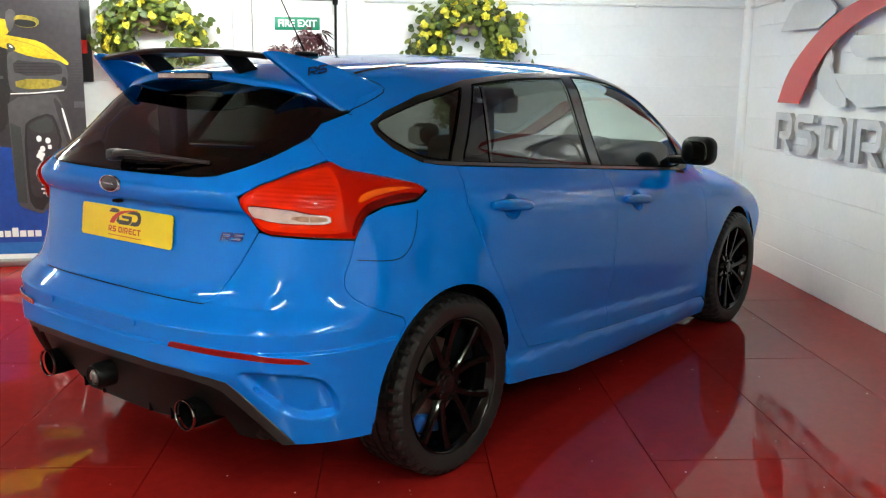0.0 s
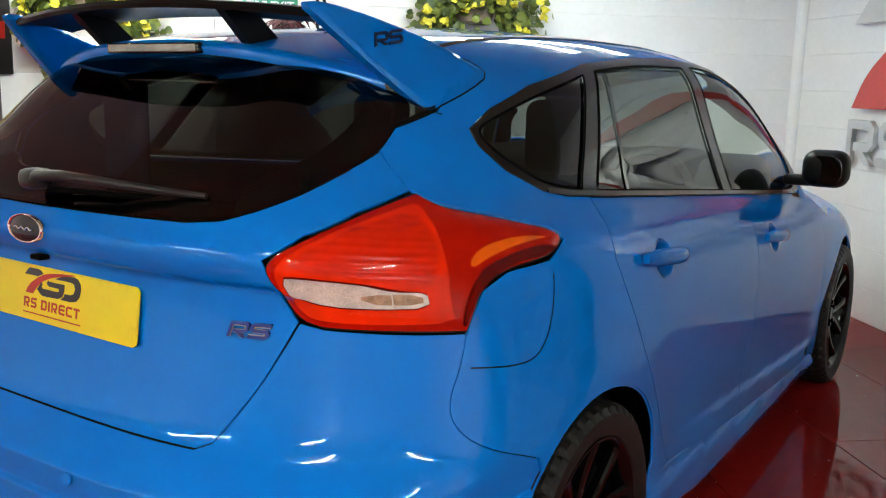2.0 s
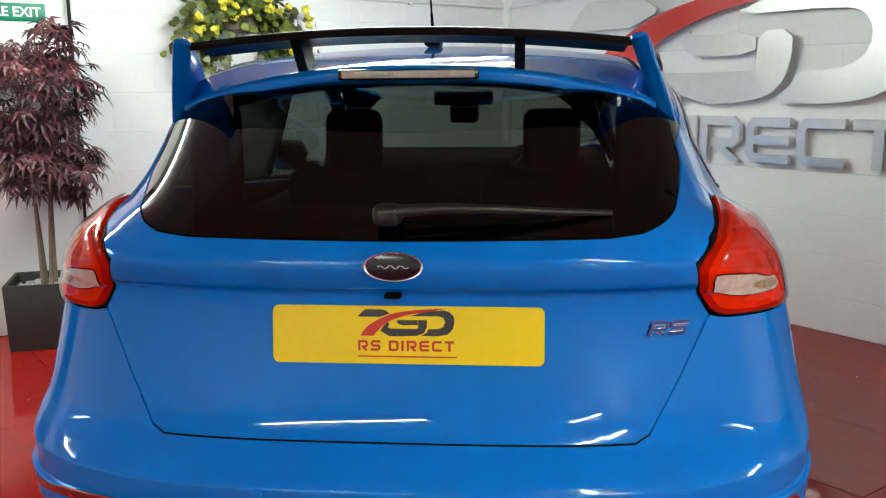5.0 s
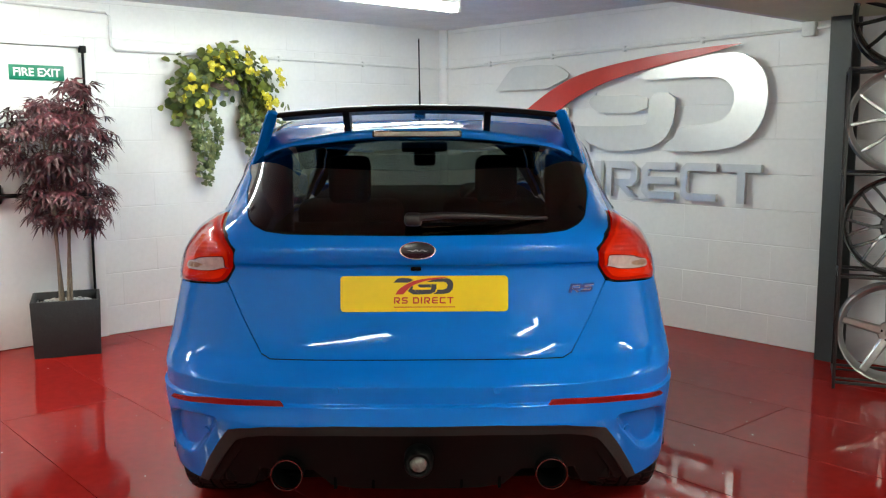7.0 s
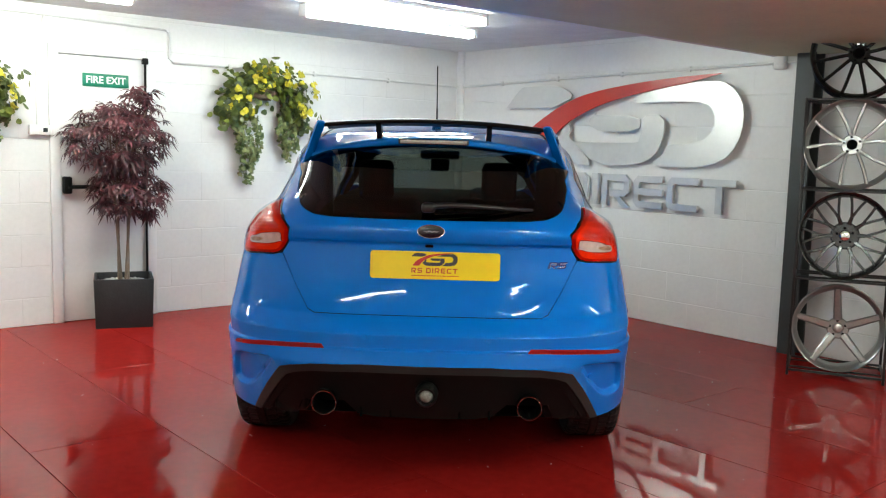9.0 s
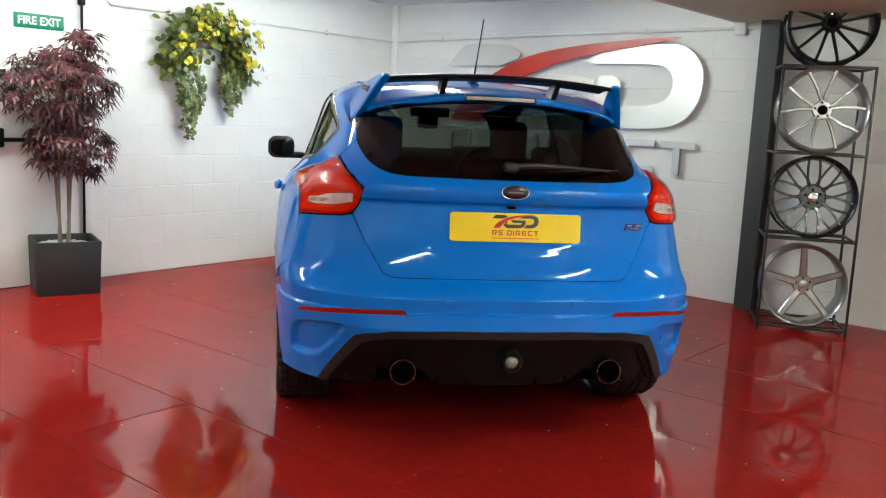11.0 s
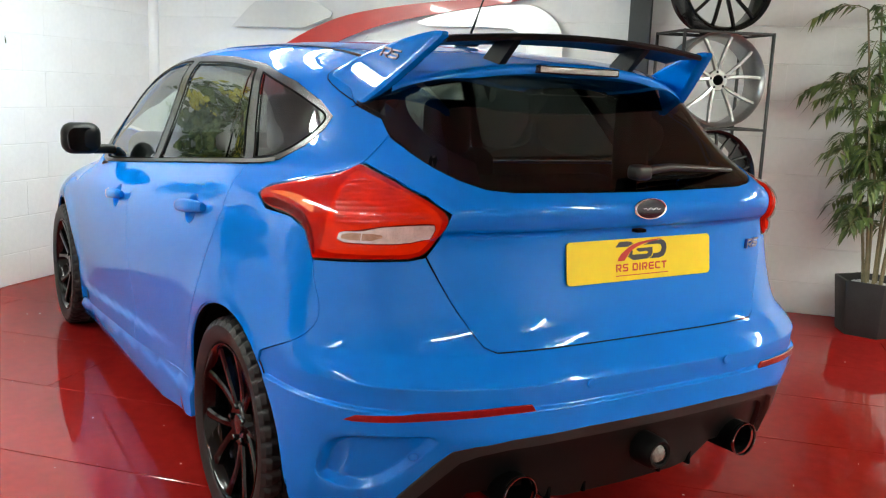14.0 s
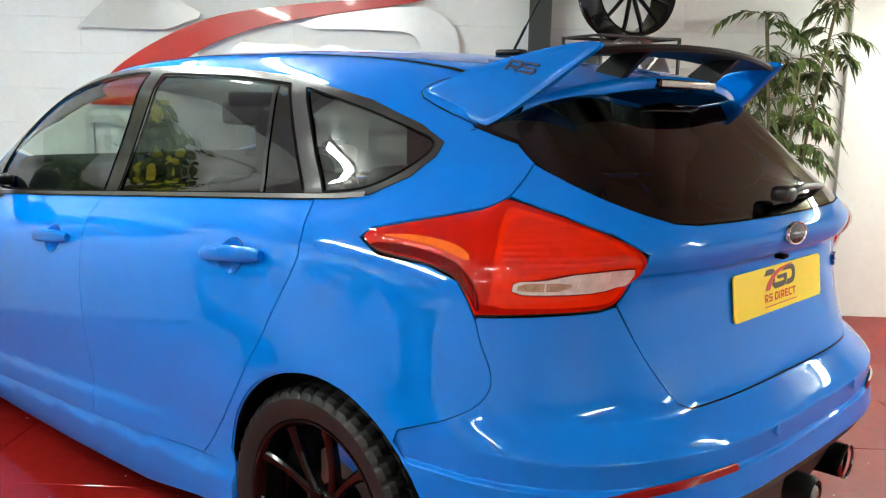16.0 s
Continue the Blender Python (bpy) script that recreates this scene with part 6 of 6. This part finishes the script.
def hanging_basket(v, seed):
    """A horseshoe of round leaves and yellow flowers on the wall, with ivy hanging from both ends."""
    rng = random.Random(seed)
    thing = tagged(empty_thing("hanging_plant", at(0.0, v, 0)), "artificial wall basket of yellow flowers and trailing ivy", "plant", "wall baskets")
    leaves, petals, ivy = bmesh.new(), bmesh.new(), bmesh.new()

    def disc(bm, p, n, r, lobes, cup):
        side = n.cross(Vector((0.3, 0.1, 1))).normalized()
        up = side.cross(n)
        c = bm.verts.new(p)
        ring = []
        for k in range(9):
            a = 2 * math.pi * k / 9
            q = r * (1 + lobes * math.cos(3 * a + 1))
            ring.append(bm.verts.new(p + (side * math.cos(a) + up * math.sin(a)) * q + n * cup * r))
        for k in range(9):
            bm.faces.new((c, ring[k], ring[(k + 1) % 9]))

    for i in range(760):
        a = rng.uniform(-25, 205)
        r = rng.gauss(0.27, 0.065)
        y, z = r * math.cos(radians(a)) * 1.12, 1.62 + r * math.sin(radians(a)) * 1.0
        d = Vector((rng.uniform(0.03, 0.2), y, z))
        n = (Vector((1.0, 0.8 * math.cos(radians(a)), 0.6 * math.sin(radians(a)) + 0.3)) + 0.7 * rand_dir(rng)).normalized()
        disc(leaves, d, n, rng.uniform(0.018, 0.033), 0.12, rng.uniform(-0.1, 0.3))
    for i in range(38):
        a = rng.uniform(-10, 190)
        r = rng.gauss(0.29, 0.06)
        p = Vector((rng.uniform(0.12, 0.24), r * math.cos(radians(a)) * 1.12, 1.62 + r * math.sin(radians(a))))
        n = (Vector((1.0, 0.5 * math.cos(radians(a)), 0.4)) + 0.5 * rand_dir(rng)).normalized()
        for k in range(6):
            disc(petals, p + 0.020 * rand_dir(rng), (n + 0.5 * rand_dir(rng)).normalized(), rng.uniform(0.014, 0.021), 0.2, 0.35)
    strands = []
    for y0, low in ((-0.20, 1.02), (-0.26, 1.10), (-0.13, 1.2), (-0.30, 1.3), (0.22, 1.22), (0.28, 1.30), (0.17, 1.36), (0.33, 1.45)):
        pts = []
        top = 1.66
        for i in range(12):
            t = i / 11
            pts.append(Vector((0.08 + 0.05 * math.sin(3 * t), y0 + 0.03 * math.sin(5 * t + y0 * 9) + 0.05 * t * (1 if y0 < 0 else -0.4), top - (top - low) * t)))
        strands.append(tube(pts, 0.002, 4))
        for p, q in zip(pts, pts[1:]):
            for _ in range(11):
                b = p.lerp(q, rng.random()) + 0.03 * rand_dir(rng)
                n = (Vector((1, 0, 0.2)) + 0.9 * rand_dir(rng)).normalized()
                disc(ivy, b, n, rng.uniform(0.013, 0.023), 0.35, 0.1)
    stray = [Vector((0.1, 0.30, 1.52)), Vector((0.14, 0.40, 1.50)), Vector((0.15, 0.47, 1.46))]
    if seed % 2 == 0:
        strands.append(tube(stray, 0.002, 4))
        for _ in range(16):
            disc(ivy, stray[0].lerp(stray[2], rng.random()) + 0.015 * rand_dir(rng), (Vector((1, 0, 0.2)) + rand_dir(rng) * 0.8).normalized(), 0.014, 0.35, 0.1)
        strands.append(tube([Vector((0.1, 0.0, 1.88)), Vector((0.12, -0.02, 1.94)), Vector((0.12, -0.03, 2.0))], 0.002, 4))
        for _ in range(4):
            disc(petals, Vector((0.13, -0.06, 1.93)) + 0.02 * rand_dir(rng), rand_dir(rng), 0.02, 0.2, 0.3)
    part("basket", lathe([(0.0, 0.03), (0.02, 0.10), (0.10, 0.14), (0.11, 0.14), (0.03, 0.095), (0.0, 0.02)], 20, "z"), BARK, thing, "dark woven half basket", m=pose(0.075, 0, 1.70) @ Matrix.Diagonal((0.5, 1, 1, 1)))
    for nm, bm, mat, lab in (("leaves", leaves, BUSH, "round green leaves"), ("blossom", petals, PETAL, "yellow flowers"), ("ivy", ivy, IVY, "trailing ivy"), ("stems", joined(*strands), CANE, "thin green stems")):
        tagged(part(nm, bm, mat, thing, lab), kind="stuff")


hanging_basket(2.225, 2)
hanging_basket(4.565, 5)

# ---- roller banner ----
banner = tagged(empty_thing("roller_banner", at(0.42, 5.42, 0, 8)), "tall roller banner with yellow car picture and blue foot", "banner")
part("foot", slab(-0.05, 0.05, -0.43, 0.43, 0.0, 0.055, 0.015, 3), SILVER, banner)
for y, turn in ((-0.3, 0), (0.3, 0)):
    part("support_foot", slab(-0.12, 0.12, y - 0.02, y + 0.02, 0.0, 0.018, 0.006), GREY_PLASTIC, banner)
part("pole", tube([(-0.02, 0, 0.05), (-0.02, 0, 2.0)], 0.009, 8), SILVER, banner)
part("top_rail", slab(-0.012, 0.012, -0.425, 0.425, 1.985, 2.005, 0.004), SILVER, banner)


def banner_piece(name, loop, layer, mat, rounding=2):
    me = flat_shape([soft(loop, rounding) if rounding else loop], 0.0008)
    me.materials.append(mat)
    me.transform(Matrix.Translation((0.002 + 0.0012 * layer, 0, 0)) @ FACE_U)
    part(name, me, None, banner)


R4 = lambda x0, x1, y0, y1: [(x0, y0), (x1, y0), (x1, y1), (x0, y1)]
banner_piece("sheet", R4(-0.42, 0.435, 0.05, 1.99), 0, BANNER_SLATE, 0)
banner_piece("blue_field", [(-0.42, 0.13), (0.435, 0.13), (0.435, 0.40), (-0.05, 0.86), (-0.42, 0.90)], 1, BANNER_BLUE, 0)
banner_piece("sky_strip", R4(-0.42, 0.435, 0.09, 0.175), 2, BANNER_SKY, 0)
banner_piece("pale_strip", R4(-0.42, 0.435, 0.055, 0.09), 2, WHITE_INK, 0)
banner_piece("car_side", [(-0.42, 1.62), (-0.09, 1.62), (-0.05, 1.5), (-0.06, 1.25), (-0.10, 0.95), (-0.42, 0.92)], 2, BANNER_BLACK)
banner_piece("car_front", [(-0.06, 1.56), (0.113, 1.505), (0.269, 1.495), (0.335, 1.44), (0.325, 1.30), (0.294, 1.262), (0.095, 1.25), (-0.065, 1.242), (-0.07, 1.43)], 3, BANNER_GREY)
banner_piece("bonnet", [(-0.11, 1.66), (-0.04, 1.648), (0.033, 1.637), (0.168, 1.612), (0.272, 1.528), (0.345, 1.470), (0.333, 1.443), (0.269, 1.489), (0.113, 1.497), (-0.05, 1.556), (-0.42, 1.66), (-0.42, 1.70)], 4, BANNER_YELLOW, 1)
banner_piece("apron", [(-0.023, 1.350), (0.297, 1.352), (0.265, 1.286), (-0.021, 1.276)], 4, BANNER_OLIVE, 1)
banner_piece("cabin", [(-0.42, 1.775), (-0.11, 1.768), (-0.042, 1.755), (-0.035, 1.66), (-0.11, 1.645), (-0.42, 1.68)], 4, BANNER_YELLOW, 1)
banner_piece("pillar", [(-0.06, 1.80), (-0.02, 1.84), (0.02, 1.80), (-0.02, 1.68), (-0.05, 1.68)], 5, BANNER_GREY, 1)
banner_piece("wing_mirror", [(-0.005, 1.795), (0.134, 1.785), (0.175, 1.745), (0.128, 1.700), (0.0, 1.712)], 5, BANNER_OLIVE)
banner_piece("mirror_shade", [(0.0, 1.765), (0.12, 1.755), (0.15, 1.735), (0.125, 1.705), (0.005, 1.715)], 6, BANNER_BLACK)
banner_piece("tyre", [(-0.19 + 0.12 * math.cos(a), 1.36 + 0.24 * math.sin(a)) for a in np.linspace(0, 6.28, 24)[:-1]], 5, BANNER_BLACK, 0)
for k in range(6):
    a = k * math.pi / 3
    banner_piece("rim_spoke", stroke([(-0.19 + 0.02 * math.cos(a), 1.36 + 0.03 * math.sin(a)), (-0.19 + 0.09 * math.cos(a), 1.36 + 0.18 * math.sin(a))], 0.02), 6, BANNER_GREY, 0)
banner_piece("device", [(-0.085, 1.214), (0.206, 1.252), (0.262, 1.237), (0.333, 0.977), (0.345, 0.876), (0.20, 0.588), (0.125, 0.375), (0.002, 0.414), (-0.072, 0.455), (-0.085, 1.054)], 4, BANNER_GREY, 1)
banner_piece("device_rim", [(0.215, 1.245), (0.285, 1.16), (0.350, 0.90), (0.33, 0.80), (0.255, 1.06)], 5, BANNER_SLATE, 1)
banner_piece("device_face", [(0.010, 1.02), (0.07, 1.075), (0.205, 1.118), (0.245, 1.02), (0.268, 0.895), (0.20, 0.70), (0.125, 0.40), (0.022, 0.43), (0.008, 0.60)], 5, BANNER_BLACK, 1)
banner_piece("device_screen", [(0.026, 1.003), (0.073, 1.055), (0.195, 1.10), (0.225, 1.016), (0.248, 0.895), (0.176, 0.712), (0.121, 0.495), (0.041, 0.513), (0.027, 0.588)], 6, BANNER_SLATE, 1)
banner_piece("grille", [(-0.03, 1.485), (0.10, 1.468), (0.255, 1.468), (0.30, 1.435), (0.295, 1.375), (-0.025, 1.372)], 4, BANNER_SLATE, 1)
for k in range(4):
    banner_piece("grille_bar", R4(-0.02, 0.285 - 0.008 * k, 1.392 + 0.021 * k, 1.397 + 0.021 * k), 5, BANNER_BLACK, 0)
banner_piece("headlamp", [(-0.06, 1.600), (-0.02, 1.588), (0.0, 1.555), (-0.03, 1.538), (-0.062, 1.560)], 5, POST_GREY, 1)
banner_piece("headlamp_glint", [(-0.045, 1.588), (-0.024, 1.578), (-0.022, 1.562), (-0.043, 1.570)], 6, WHITE_INK, 1)
banner_piece("bonnet_crease", stroke([(-0.03, 1.625), (0.08, 1.597), (0.19, 1.555), (0.28, 1.497)], 0.006), 5, BANNER_OLIVE, 0)
banner_piece("splitter", stroke([(-0.06, 1.245), (0.10, 1.252), (0.30, 1.272)], 0.008), 5, WHITE_INK, 0)
banner_piece("fog_lamp", [(0.305 + 0.018 * math.cos(b), 1.335 + 0.034 * math.sin(b)) for b in np.linspace(0, 6.28, 16)[:-1]], 5, BANNER_BLACK, 0)
banner_piece("device_edge", [(0.262, 1.165), (0.300, 1.150), (0.352, 0.905), (0.330, 0.862), (0.318, 0.905)], 6, POST_GREY, 1)
banner_piece("device_glint", [(0.270, 1.150), (0.288, 1.142), (0.330, 0.935), (0.322, 0.915)], 7, WALL, 1)
banner_piece("device_side", [(-0.078, 1.04), (-0.008, 1.01), (0.0, 0.46), (-0.066, 0.47)], 5, POST_GREY, 0)
banner_piece("screen_gleam", [(0.035, 1.000), (0.075, 1.045), (0.190, 1.088), (0.222, 1.005), (0.150, 0.955)], 7, POST_GREY, 1)
for a in (20, 140, 260):
    c, s_ = math.cos(radians(a)), math.sin(radians(a))
    banner_piece("fan_mark", [(0.135 + 0.035 * c + 0.018 * math.cos(b), 0.90 + 0.045 * s_ + 0.022 * math.sin(b)) for b in np.linspace(0, 6.28, 12)[:-1]], 7, WHITE_INK, 0)
banner_piece("gear_mark", [((0.112 + (0.030 if k % 4 < 2 else 0.022) * math.cos(k * 0.3927)), 0.81 + (0.040 if k % 4 < 2 else 0.029) * math.sin(k * 0.3927)) for k in range(16)], 7, WHITE_INK, 0)
for y0, y1, z0, z1 in ((0.10, 0.135, 0.715, 0.75), (0.10, 0.135, 0.665, 0.70), (0.105, 0.14, 0.625, 0.64), (0.105, 0.14, 0.59, 0.605), (0.10, 0.135, 0.56, 0.572), (0.11, 0.125, 0.53, 0.54), (0.165, 0.19, 0.855, 0.885), (0.17, 0.19, 0.76, 0.785)):
    banner_piece("screen_mark", R4(y0, y1, z0, z1), 7, WHITE_INK, 0)
for k in range(7):
    banner_piece("side_lettering", R4(-0.066, -0.022, 0.60 + 0.054 * k, 0.640 + 0.054 * k), 7, POST_GREY, 0)
for k in range(6):
    banner_piece("foot_lettering", R4(-0.225 + 0.052 * k, -0.183 + 0.052 * k, 0.216, 0.262 + 0.022 * (k == 2)), 4, WHITE_INK, 0)
for k in range(9):
    banner_piece("hatching", R4(0.352, 0.434, 1.33 + 0.02 * k, 1.334 + 0.02 * k), 2, POST_GREY, 0)
banner_piece("grey_bar", R4(0.36, 0.434, 1.15, 1.195), 2, BANNER_GREY, 0)
frame_ob = built("dark_poster", room_slab(0.0, 0.02, 5.03, 5.25, 1.33, 1.93, 0.004), BANNER_BLACK, "black framed poster on white wall", "poster", "thing")
part("red_patch", room_slab(0.02, 0.022, 5.06, 5.16, 1.54, 1.64), SIGN_RED, frame_ob)

# ---- dust specks on the floor ----
rng = random.Random(9)
specks = bmesh.new()
for _ in range(260):
    u, v, r = rng.uniform(0.4, 5.0), rng.uniform(0.5, 7.0), rng.choice((0.0014, 0.0018, 0.0026, 0.0042))
    c = Vector((u, -v, 0.0012))
    ring = [specks.verts.new(c + Vector((r * rng.uniform(0.6, 1.3) * math.cos(k * 1.256), r * math.sin(k * 1.256), 0))) for k in range(5)]
    specks.faces.new(ring)
built("dust_specks", specks, DUST, "pale dust specks scattered on red floor", "dust", "stuff")

floor_boards()
wall_blocks()
